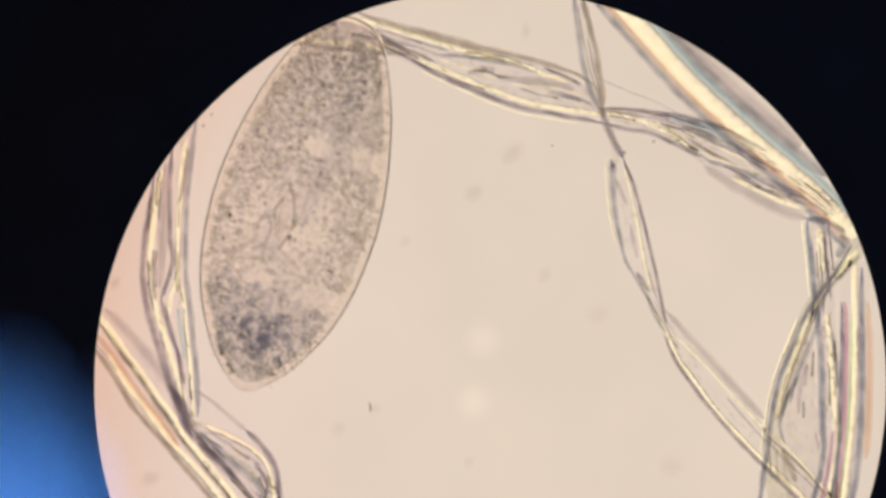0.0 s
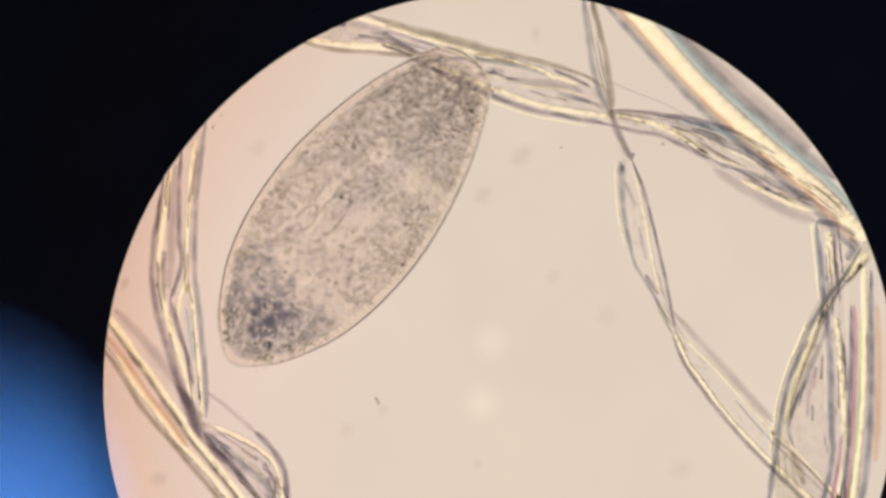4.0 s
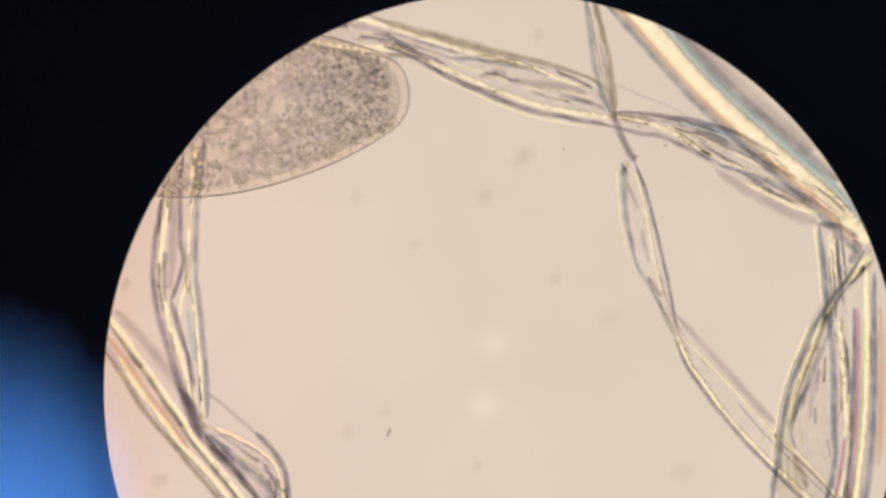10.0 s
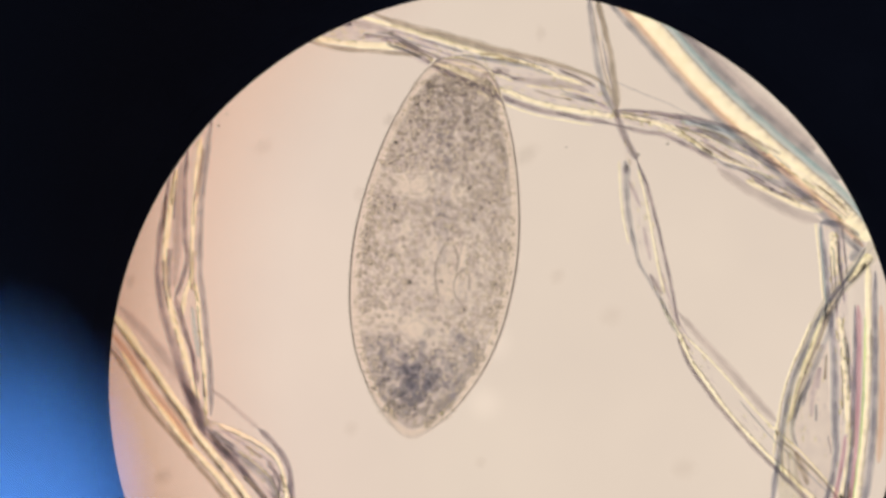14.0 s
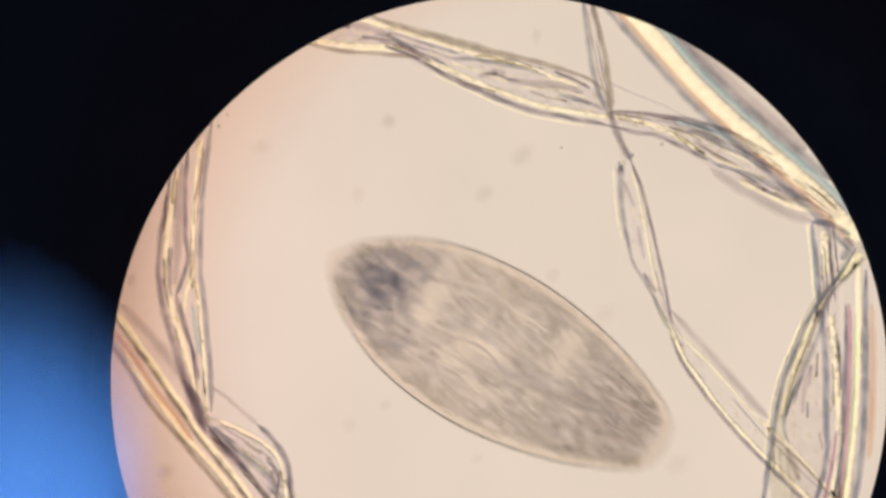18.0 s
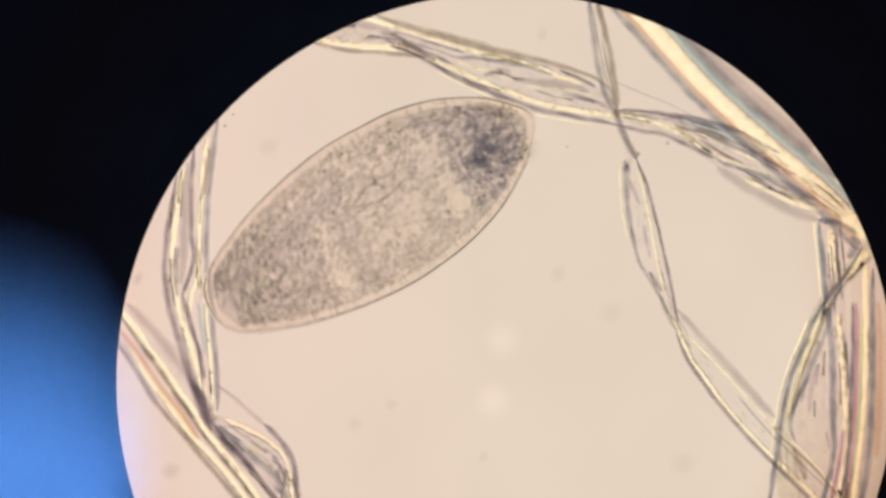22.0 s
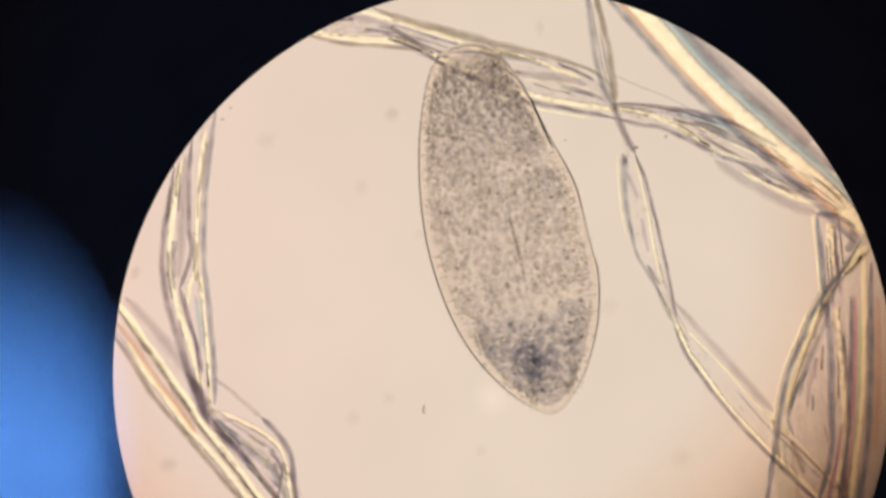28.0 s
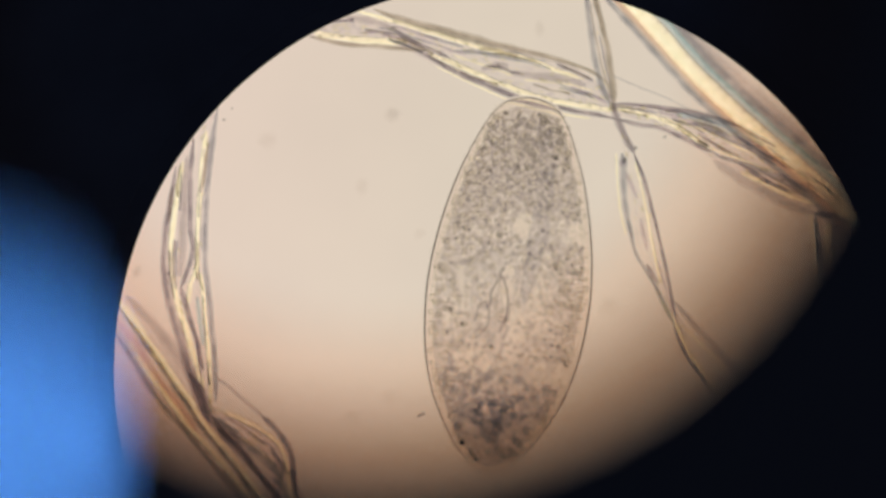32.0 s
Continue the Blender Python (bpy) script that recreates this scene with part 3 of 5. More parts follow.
shade(yarn, [(63.4, 34.5, 0.61), (72.5, 32.9, 1.07), (80.1, 29.9, 1.22), (87.8, 26.1, 0.91)], 10, COOL, "fringe")
yarn = veil("twisted translucent cotton fibre crossing a broader one", [(40.0, 67.4, 1.53, 9), (42.1, 55.2, 1.83, 9), (44.6, 44.5, 1.68, 9), (46.4, 36.8, 0.76, 9), (49.0, 29.2, 0.76, 9), (51.3, 21.6, 2.14, 9), (53.1, 13.9, 3.06, 9), (54.8, 6.3, 3.36, 9), (56.7, -2.9, 3.36, 9), (59.3, -12.1, 2.14, 9), (62.8, -19.7, 1.07, 9), (65.8, -26.1, 1.84, 9), (71.2, -32.0, 3.36, 9), (78.9, -41.1, 3.98, 9), (86.5, -49.6, 3.98, 9), (94.2, -57.2, 3.67, 9), (104.1, -67.1, 3.67, 9), (115.6, -78.6, 3.67, 9)], CLEARVEIL, 0.06, 8)
shade(yarn, [(38.4, 67.7, 0.76), (39.9, 57.7, 0.76), (41.0, 49.4, 0.76), (43.0, 41.8, 0.76), (45.5, 36.5, 0.76)], 12, SLATE)
shade(yarn, [(40.7, 67.7, 0.76), (42.9, 59.2, 0.76), (44.6, 51.7, 0.76), (45.7, 44.1, 0.91), (46.4, 37.3, 0.91)], 12, OLIVE)
shade(yarn, [(45.8, 37.2, 0.91), (47.3, 32.2, 0.91), (49.2, 28.1, 0.91), (51.6, 23.6, 0.76)], 13, PLUM)
shade(yarn, [(51.7, 23.6, 0.53), (54.6, 16.1, 0.53), (56.9, 7.7, 0.45), (58.7, 0.2, 0.45), (60.4, -7.4, 0.45), (61.9, -15.0, 0.45), (63.1, -20.8, 0.53)], 12, PLUM)
shade(yarn, [(48.4, 23.6, 0.76), (48.9, 20.6, 1.06), (49.0, 14.5, 0.76), (49.6, 7.7, 0.76), (51.0, 1.7, 0.61), (52.4, -4.1, 0.45), (54.9, -8.5, 0.45), (57.8, -13.0, 0.45), (60.2, -18.3, 0.61), (63.0, -23.5, 0.61)], 12, SLATE)
shade(yarn, [(47.8, 21.3, 0.45), (48.6, 20.8, 0.91), (49.3, 20.4, 0.45)], 13, LILAC, "knot")
shade(yarn, [(54.9, -6.8, 0.30), (56.7, -9.7, 0.60), (58.5, -12.2, 0.30)], 13, PLUM, "knot")
shade(yarn, [(49.8, 18.4, 0.46), (51.3, 14.6, 0.61), (52.8, 11.1, 0.30)], 11, LILAC, "tint_patch")
shade(yarn, [(53.7, 6.2, 0.30), (54.6, 1.7, 0.61), (55.6, -3.2, 0.30)], 11, LILAC, "tint_patch")
bright(yarn, [(52.5, 21.6, 0.46), (54.4, 13.9, 0.46), (56.2, 4.7, 0.46), (57.9, -4.4, 0.46), (59.7, -12.1, 0.46)], 9)
bright(yarn, [(59.3, -15.9, 0.76), (63.6, -23.1, 0.76), (66.9, -30.4, 0.76), (71.2, -36.5, 0.76), (76.1, -43.0, 0.76), (81.9, -49.7, 0.76), (88.0, -56.1, 0.76), (94.9, -62.6, 0.76), (100.3, -67.8, 0.76), (111.5, -78.6, 0.76)], 9)
shade(yarn, [(62.4, -23.5, 0.45), (65.4, -30.2, 0.53), (69.3, -36.2, 0.61), (73.9, -42.3, 0.61), (79.6, -49.1, 0.61), (85.7, -55.6, 0.61), (92.5, -62.3, 0.61), (108.5, -77.9, 0.61)], 12, PLUM)
bright(yarn, [(64.1, -22.7, 0.40), (71.0, -29.1, 0.40), (78.6, -37.2, 0.40), (84.7, -44.1, 0.40), (89.6, -48.9, 0.40), (96.9, -55.2, 0.40), (104.9, -64.2, 0.40), (117.4, -78.4, 0.40)], 10)
shade(yarn, [(62.7, -16.8, 0.61), (69.0, -24.1, 0.91), (76.6, -32.4, 1.06), (84.2, -40.8, 1.06), (89.5, -46.5, 0.91)], 12, SOFT_TONE, "soft_tone")
shade(yarn, [(89.5, -50.8, 0.24), (95.1, -55.3, 0.30), (100.1, -60.2, 0.30), (104.5, -65.3, 0.30), (115.3, -77.9, 0.30)], 12, OLIVE)
bright(yarn, [(47.3, 23.8, 0.34), (47.8, 14.6, 0.34), (48.6, 7.5, 0.34), (50.0, 1.3, 0.34)], 9)
yarn = veil("broad twisted cotton fibre standing at the rim", [(-72.3, 28.8, 2.17, 4), (-73.3, 21.8, 2.17, 4), (-74.2, 14.1, 2.48, 4), (-74.6, 6.3, 2.79, 4), (-74.8, -1.4, 3.10, 4), (-74.8, -9.2, 2.79, 4), (-73.9, -16.9, 2.17, 4), (-72.3, -24.7, 2.17, 4), (-70.5, -32.4, 1.86, 4), (-68.6, -40.2, 1.55, 4), (-66.4, -47.9, 1.24, 4)], CLEARVEIL, 0.08, 21)
shade(yarn, [(-74.6, 20.1, 0.61), (-75.8, 12.4, 0.77), (-77.1, 4.7, 0.77), (-77.8, -1.4, 0.77), (-78.0, -7.5, 0.77), (-77.2, -13.7, 0.92), (-76.0, -19.1, 0.92), (-74.3, -25.2, 0.92), (-72.1, -32.1, 1.08), (-69.5, -39.8, 1.23), (-66.8, -46.7, 1.38), (-64.9, -51.3, 1.23)], 7, PLUM)
bright(yarn, [(-73.3, 21.8, 0.93), (-74.6, 14.1, 0.93), (-75.7, 6.3, 0.93), (-76.5, -1.4, 0.93), (-76.5, -7.6, 0.93), (-75.7, -13.8, 0.93), (-74.3, -19.2, 0.93), (-72.3, -25.4, 0.93), (-70.3, -31.7, 0.93), (-68.6, -37.9, 0.93), (-67.3, -41.7, 0.93)], 4)
shade(yarn, [(-69.7, 28.1, 0.61), (-70.5, 20.1, 0.69), (-70.6, 12.4, 0.69), (-70.6, 4.7, 0.69), (-70.1, -1.4, 0.61), (-70.4, -6.0, 0.61), (-71.7, -10.0, 0.61), (-73.2, -13.7, 0.61)], 7, PLUM)
shade(yarn, [(-71.9, 23.3, 0.62), (-72.5, 14.0, 1.08), (-72.8, 4.8, 1.23), (-73.1, -4.5, 1.08), (-73.7, -10.7, 0.62)], 6, SOFT_TONE, "soft_tone")
yarn = veil("slender twisted cotton fibre crossing the one beside it", [(-64.5, 34.5, 1.37, 9), (-66.1, 27.6, 1.83, 9), (-67.0, 18.5, 1.83, 9), (-67.7, 9.3, 1.83, 9), (-68.0, 0.1, 1.68, 9), (-68.2, -8.3, 1.07, 9), (-67.9, -15.1, 2.75, 9), (-67.0, -24.3, 2.44, 9), (-66.1, -33.5, 2.14, 9), (-65.1, -42.6, 1.37, 9), (-64.8, -47.5, 0.76, 9)], CLEARVEIL, 0.08, 24)
shade(yarn, [(-62.1, 35.7, 0.76), (-63.2, 28.9, 0.76), (-64.1, 21.3, 0.76), (-64.9, 13.8, 0.68), (-65.3, 6.2, 0.68), (-65.5, -1.4, 0.68), (-65.3, -7.4, 0.68), (-64.6, -13.5, 0.76), (-63.9, -19.5, 0.76), (-63.2, -27.1, 0.76), (-62.6, -34.7, 0.76), (-62.3, -40.7, 0.76), (-62.4, -45.0, 0.61)], 12, SLATE)
bright(yarn, [(-65.8, 29.9, 0.76), (-66.8, 21.5, 0.76), (-67.4, 13.9, 0.76), (-67.9, 6.2, 0.76), (-68.3, -1.4, 0.76), (-68.3, -7.8, 0.76), (-70.0, -12.8, 0.76), (-70.6, -18.2, 0.76)], 9)
shade(yarn, [(-64.6, 26.6, 0.30), (-65.5, 19.8, 0.45), (-66.1, 13.8, 0.30)], 12, OLIVE)
bright(yarn, [(-67.6, -9.3, 0.69), (-66.7, -13.2, 0.69), (-66.2, -19.7, 0.69), (-65.4, -26.6, 0.69), (-64.8, -33.5, 0.69), (-64.5, -40.3, 0.69), (-64.4, -46.0, 0.69)], 9)
shade(yarn, [(-72.1, -13.2, 0.61), (-70.6, -18.3, 0.76), (-68.8, -24.1, 0.61), (-67.0, -30.1, 0.61), (-65.8, -36.2, 0.45)], 12, PLUM)
shade(yarn, [(-67.6, -15.8, 0.45), (-66.7, -22.6, 0.61), (-65.8, -29.4, 0.45)], 12, COOL, "fringe")
yarn = veil("round translucent fibre lying slantwise below the twisted ones", [(-90.8, -15.9, 1.83, 10), (-81.4, -28.0, 2.13, 10), (-73.8, -38.7, 2.13, 10), (-66.2, -49.4, 2.13, 10), (-59.3, -58.5, 2.13, 10), (-52.5, -67.8, 2.13, 10), (-44.7, -78.3, 2.13, 10)], CLEARVEIL, 0.02, 41)
# soft purple-grey shadow along the fibre, laid on as two tinted strands
shade(yarn, [(-86.4, -15.7, 1.20), (-78.9, -23.6, 1.35), (-72.9, -31.2, 1.50), (-68.4, -37.8, 1.50), (-65.1, -44.2, 1.35)], 14, SOFT_TONE, "soft_tone")
shade(yarn, [(-69.8, -36.1, 0.60), (-66.8, -41.4, 1.21), (-64.4, -47.4, 1.36), (-60.3, -53.4, 1.06), (-54.2, -59.5, 0.91), (-49.7, -64.8, 0.75), (-38.7, -77.6, 0.75)], 13, PLUM)
bright(yarn, [(-90.2, -16.3, 1.14), (-84.7, -23.8, 1.14), (-81.1, -29.1, 1.14), (-77.1, -34.4, 1.14), (-73.3, -39.8, 1.14), (-69.5, -45.2, 1.14), (-66.5, -50.1, 1.14), (-61.6, -55.9, 1.14), (-56.3, -62.6, 1.14), (-52.5, -67.8, 1.14), (-44.7, -78.3, 1.14)], 10)
shade(yarn, [(-88.5, -19.2, 0.60), (-82.9, -26.6, 0.75), (-78.8, -32.3, 0.75), (-73.9, -39.7, 0.75), (-69.3, -46.3, 0.75), (-65.3, -52.4, 0.60), (-60.3, -58.4, 0.60), (-55.0, -65.1, 0.60), (-45.0, -77.6, 0.60)], 13, OLIVE)
shade(yarn, [(-82.8, -27.0, 0.45), (-81.2, -29.1, 0.75), (-79.7, -31.3, 0.45)], 13, LILAC, "knot")
yarn = veil("blurred translucent fibre lying slantwise at the dark rim", [(-92.6, -22.8, 1.53, 8), (-84.9, -32.8, 2.14, 8), (-77.3, -43.5, 2.14, 8), (-69.6, -53.5, 2.15, 8), (-62.0, -62.7, 2.15, 8), (-58.1, -67.9, 2.15, 8), (-50.1, -78.8, 2.15, 8)], CLEARVEIL, 0.02, 43)
shade(yarn, [(-90.2, -26.4, 0.76), (-84.8, -34.0, 0.76), (-79.9, -42.1, 0.76), (-73.8, -49.2, 0.76), (-69.0, -54.8, 0.76), (-64.1, -60.9, 0.76), (-59.1, -66.7, 0.76), (-49.2, -78.1, 0.76)], 11, OLIVE)
bright(yarn, [(-87.2, -28.2, 1.00), (-82.2, -36.6, 1.00), (-76.4, -44.0, 1.00), (-70.8, -51.7, 1.00), (-65.6, -57.2, 1.00), (-60.7, -62.7, 1.00), (-57.1, -67.3, 1.00), (-47.9, -78.8, 1.00)], 8)
shade(yarn, [(-89.5, -22.6, 0.76), (-84.2, -29.5, 1.06), (-78.9, -37.8, 1.06), (-73.5, -44.7, 1.06), (-67.5, -53.0, 0.91)], 11, WARM, "fringe")
yarn = veil("folded end of a cotton fibre bent over at the bottom", [(-63.8, -46.3, 0.91, 13), (-58.0, -50.4, 3.32, 13), (-52.0, -54.9, 4.53, 13), (-46.7, -59.5, 4.83, 13), (-44.1, -64.8, 4.23, 13), (-42.9, -67.8, 3.92, 13), (-39.3, -76.8, 3.92, 13)], VEIL, 0.16, 31)
shade(yarn, [(-61.7, -37.2, 0.45), (-54.5, -43.2, 0.60), (-49.3, -47.7, 0.75)], 16, SOFT_TONE, "soft_tone")
shade(yarn, [(-49.3, -47.7, 0.60), (-45.8, -51.0, 0.75), (-43.0, -54.4, 0.75), (-41.0, -58.9, 0.75), (-40.2, -66.4, 0.75), (-38.9, -76.9, 0.75)], 16, PLUM)
bright(yarn, [(-60.3, -46.9, 0.83), (-53.5, -50.0, 0.83), (-48.7, -52.7, 0.83), (-45.0, -56.0, 0.83), (-43.1, -59.9, 0.83), (-41.9, -66.3, 0.83), (-39.7, -77.6, 0.83)], 13)
shade(yarn, [(-62.6, -48.0, 0.60), (-57.5, -52.2, 1.05), (-51.5, -57.0, 1.20), (-46.3, -61.2, 1.20), (-44.0, -65.7, 0.90), (-38.4, -76.9, 0.90)], 16, SLATE)
shade(yarn, [(-61.7, -51.0, 0.45), (-56.7, -54.9, 0.75), (-52.7, -59.4, 0.75), (-49.7, -63.4, 0.60), (-40.7, -75.5, 0.60)], 16, PLUM)
bright(yarn, [(-53.5, -61.0, 0.75), (-49.7, -64.5, 0.75), (-47.5, -67.5, 0.75), (-40.7, -76.5, 0.75)], 13)
shade(yarn, [(-46.9, -57.4, 0.22), (-44.5, -59.2, 0.45), (-43.3, -61.9, 0.45), (-43.9, -65.5, 0.30), (-45.7, -76.2, 0.30)], 17, PLUM)
bright(yarn, [(-55.0, -54.2, 0.45), (-50.5, -57.5, 0.45), (-46.2, -61.7, 0.45), (-43.8, -66.9, 0.45), (-38.8, -77.6, 0.45)], 13)
yarn = veil("flat cotton fibre with wavy edges standing beside a smooth one", [(106.1, 7.6, 2.47, 6), (107.1, -1.4, 2.78, 6), (107.7, -12.2, 2.78, 6), (108.6, -23.0, 2.47, 6), (109.6, -32.3, 2.47, 6), (109.9, -43.1, 2.47, 6), (109.6, -55.4, 2.47, 6), (108.6, -68.7, 2.47, 6), (107.9, -79.3, 2.47, 6)], VEIL, 0.2, 11)
shade(yarn, [(102.1, 7.2, 0.76), (102.9, 0.2, 0.76), (103.7, -7.5, 0.76), (104.4, -15.1, 0.76), (105.2, -22.8, 0.76), (105.8, -30.4, 0.92), (106.0, -39.6, 0.92), (106.1, -47.3, 0.92), (106.4, -54.9, 0.76), (105.5, -61.8, 0.76), (103.7, -68.1, 0.76), (100.6, -78.6, 0.76)], 9, INDIGO)
shade(yarn, [(101.8, 7.3, 0.76), (105.3, 6.9, 0.92), (109.1, 5.7, 0.76), (112.5, 3.8, 0.76)], 10, INDIGO)
bright(yarn, [(106.5, 4.8, 1.39), (106.8, -1.4, 1.39), (107.1, -7.6, 1.39)], 6)
bright(yarn, [(108.0, -18.4, 1.08), (109.6, -27.6, 1.08), (110.0, -36.9, 1.08), (110.9, -46.9, 1.08), (110.5, -50.8, 1.08)], 6)
shade(yarn, [(102.0, 6.3, 0.31), (102.4, 0.2, 0.31), (103.0, -7.5, 0.31), (103.7, -15.1, 0.31)], 9, TEAL, "fringe")
bright(yarn, [(101.7, 7.1, 0.34), (102.4, 0.0, 0.34), (103.2, -7.7, 0.34), (103.8, -13.9, 0.34)], 6)
yarn = veil("broad thin cotton fibre, a grey grainy film between two others", [(104.5, -26.3, 1.25, 3), (103.2, -34.1, 3.12, 3), (102.1, -41.9, 4.36, 3), (101.8, -49.7, 5.30, 3), (102.1, -57.5, 5.61, 3), (103.1, -66.8, 5.61, 3), (104.4, -80.0, 5.61, 3)], FILMVEIL, 0.05, 44)
shade(yarn, [(103.1, -32.3, 0.46), (101.2, -38.4, 0.77), (100.6, -46.1, 0.46)], 6, LILAC, "tint_patch")
yarn = veil("curved cotton fibre with grainy walls bent in a bow", [(116.4, 0.8, 2.43, 12), (111.5, -4.7, 2.43, 12), (105.4, -11.7, 2.12, 12), (101.6, -18.3, 2.12, 12), (98.9, -25.9, 2.12, 12), (96.3, -32.7, 2.12, 12), (94.1, -39.6, 2.12, 12), (92.5, -46.4, 1.82, 12), (91.8, -53.2, 2.27, 12), (92.4, -60.5, 3.03, 12), (93.6, -67.1, 3.33, 12), (95.6, -77.9, 3.33, 12)], HUSK, 0.07, 14)
shade(yarn, [(112.3, 0.2, 0.60), (108.2, -6.5, 0.60), (102.9, -13.4, 0.68), (99.2, -19.7, 0.75), (96.2, -26.9, 0.75), (93.3, -33.6, 0.75), (91.4, -40.4, 0.75), (90.2, -47.9, 0.75), (89.1, -55.4, 0.75), (87.9, -63.2, 0.75), (85.8, -77.2, 0.75)], 15, INDIGO)
shade(yarn, [(106.7, -8.9, 0.60), (104.2, -15.6, 0.60), (102.0, -23.1, 0.75), (99.3, -29.9, 0.75), (96.2, -37.4, 0.75), (93.6, -43.4, 0.60), (92.7, -48.7, 0.53), (94.2, -52.7, 0.38)], 15, SLATE)
bright(yarn, [(104.5, -13.8, 0.83), (101.6, -18.9, 0.83), (99.2, -25.6, 0.83), (96.8, -32.4, 0.83), (94.5, -39.3, 0.83), (93.0, -46.1, 0.83)], 12)
bright(yarn, [(114.5, -1.4, 1.36), (111.2, -5.5, 1.36), (108.5, -8.6, 1.36)], 12)
shade(yarn, [(108.9, 3.1, 0.90), (110.1, 0.2, 1.35), (107.9, -3.1, 0.90)], 16, SLATE, "tint_patch")
shade(yarn, [(93.2, -53.9, 0.60), (95.4, -58.4, 0.90), (96.9, -62.9, 0.60)], 15, OLIVE, "tint_patch")
bright(yarn, [(98.7, -19.3, 0.45), (95.7, -26.5, 0.45), (92.8, -33.4, 0.45), (90.8, -40.4, 0.45), (89.5, -48.1, 0.45), (88.5, -55.7, 0.45)], 12)
yarn = veil("smooth glassy fibre with light's colour fringes painted along its edges", [(115.0, -4.4, 3.98, 9), (115.1, -18.2, 3.98, 9), (115.1, -30.4, 3.98, 9), (114.7, -42.7, 3.98, 9), (113.6, -54.9, 3.98, 9), (112.1, -67.8, 3.98, 9), (110.8, -78.6, 3.98, 9)], CLEARVEIL, 0.01, 51)
bright(yarn, [(115.0, -4.4, 1.07), (115.1, -18.2, 1.07), (115.1, -30.4, 1.07), (114.7, -42.7, 1.07), (113.6, -54.9, 1.07), (112.1, -67.8, 1.07), (110.8, -78.6, 1.07)], 9)
shade(yarn, [(115.9, -5.9, 0.76), (115.9, -18.0, 0.76), (115.9, -30.2, 0.91), (115.6, -45.3, 0.91), (114.7, -57.4, 0.91), (113.3, -67.1, 0.91), (111.8, -77.9, 0.91)], 12, INDIGO)
shade(yarn, [(111.2, -15.0, 0.76), (111.5, -24.1, 0.76), (111.3, -39.3, 0.76), (110.6, -54.4, 0.61), (109.4, -67.1, 0.61), (108.4, -77.9, 0.61)], 12, MAGENTA, "fringe")
shade(yarn, [(110.1, -15.0, 0.45), (110.2, -24.0, 0.53), (109.9, -39.1, 0.60), (109.2, -54.2, 0.60), (107.8, -66.9, 0.60), (106.7, -77.7, 0.60)], 13, INDIGO)
shade(yarn, [(112.7, -18.0, 0.38), (112.7, -30.1, 0.38), (112.2, -42.2, 0.38), (111.2, -54.2, 0.38), (109.6, -66.9, 0.38), (108.4, -77.7, 0.38)], 13, GREEN, "fringe")
shade(yarn, [(117.2, -15.0, 0.91), (117.5, -30.1, 1.06), (117.2, -45.2, 1.06), (116.5, -57.3, 1.06)], 13, WARM, "fringe")
bright(yarn, [(110.1, -48.6, 0.69), (109.1, -57.8, 0.69), (107.5, -67.6, 0.69), (105.6, -78.4, 0.69)], 10)
shade(yarn, [(107.7, -49.7, 0.45), (106.6, -58.0, 0.53), (104.8, -66.9, 0.53), (102.6, -77.7, 0.53)], 13, MAGENTA, "fringe")
yarn = veil("thick smooth glassy fibre lying straight over the cotton", [(45.3, 73.8, 6.69, 11), (56.7, 61.2, 6.69, 11), (71.1, 45.3, 6.69, 11), (87.3, 30.2, 6.69, 11), (96.4, 22.6, 6.69, 11), (104.1, 15.7, 6.69, 11), (110.6, 8.8, 6.69, 11), (116.0, 3.5, 6.69, 11)], CLEARVEIL, 0.004, 61)
bright(yarn, [(44.1, 72.8, 2.58), (55.6, 60.2, 2.58), (70.0, 44.2, 2.58), (86.3, 29.0, 2.58), (95.4, 21.4, 2.58), (103.0, 14.6, 2.58), (109.6, 7.8, 2.58), (114.9, 2.4, 2.59)], 11, wavy=0.04)
shade(yarn, [(41.7, 70.2, 1.05), (53.0, 57.7, 1.05), (67.3, 41.9, 1.05), (83.5, 26.8, 1.05), (92.6, 19.2, 1.05), (100.0, 12.6, 1.05), (106.4, 5.9, 1.05), (111.7, 0.6, 1.05)], 15, WARM, "fringe")
shade(yarn, [(40.5, 69.1, 0.90), (51.7, 56.6, 0.90), (66.1, 40.7, 0.90), (82.4, 25.6, 0.90), (91.5, 18.0, 0.90), (98.8, 11.4, 0.90), (105.2, 4.7, 0.90), (110.5, -0.6, 0.90)], 15, SLATE)
shade(yarn, [(45.8, 73.9, 0.75), (57.1, 61.5, 0.75), (71.3, 45.8, 0.75), (87.2, 30.9, 0.75), (96.2, 23.5, 0.75), (103.8, 16.6, 0.75), (110.4, 9.8, 0.75), (115.6, 4.5, 0.75)], 15, COOL, "fringe")
shade(yarn, [(46.5, 74.5, 0.60), (57.8, 62.1, 0.60), (71.9, 46.4, 0.60), (87.8, 31.6, 0.60), (96.8, 24.1, 0.60), (104.5, 17.2, 0.60), (111.0, 10.4, 0.60), (116.2, 5.2, 0.60)], 15, TEAL, "fringe")
shade(yarn, [(48.7, 76.5, 2.25), (60.0, 64.1, 2.25), (74.1, 48.5, 2.25), (89.8, 33.8, 2.25), (98.7, 26.5, 2.25)], 15, SOFT_TONE, "soft_tone")
shade(yarn, [(47.3, 75.2, 1.20), (58.6, 62.8, 1.20), (72.6, 47.2, 1.20), (88.4, 32.5, 1.20), (97.4, 25.1, 1.20), (104.9, 18.3, 1.20)], 16, SLATE)
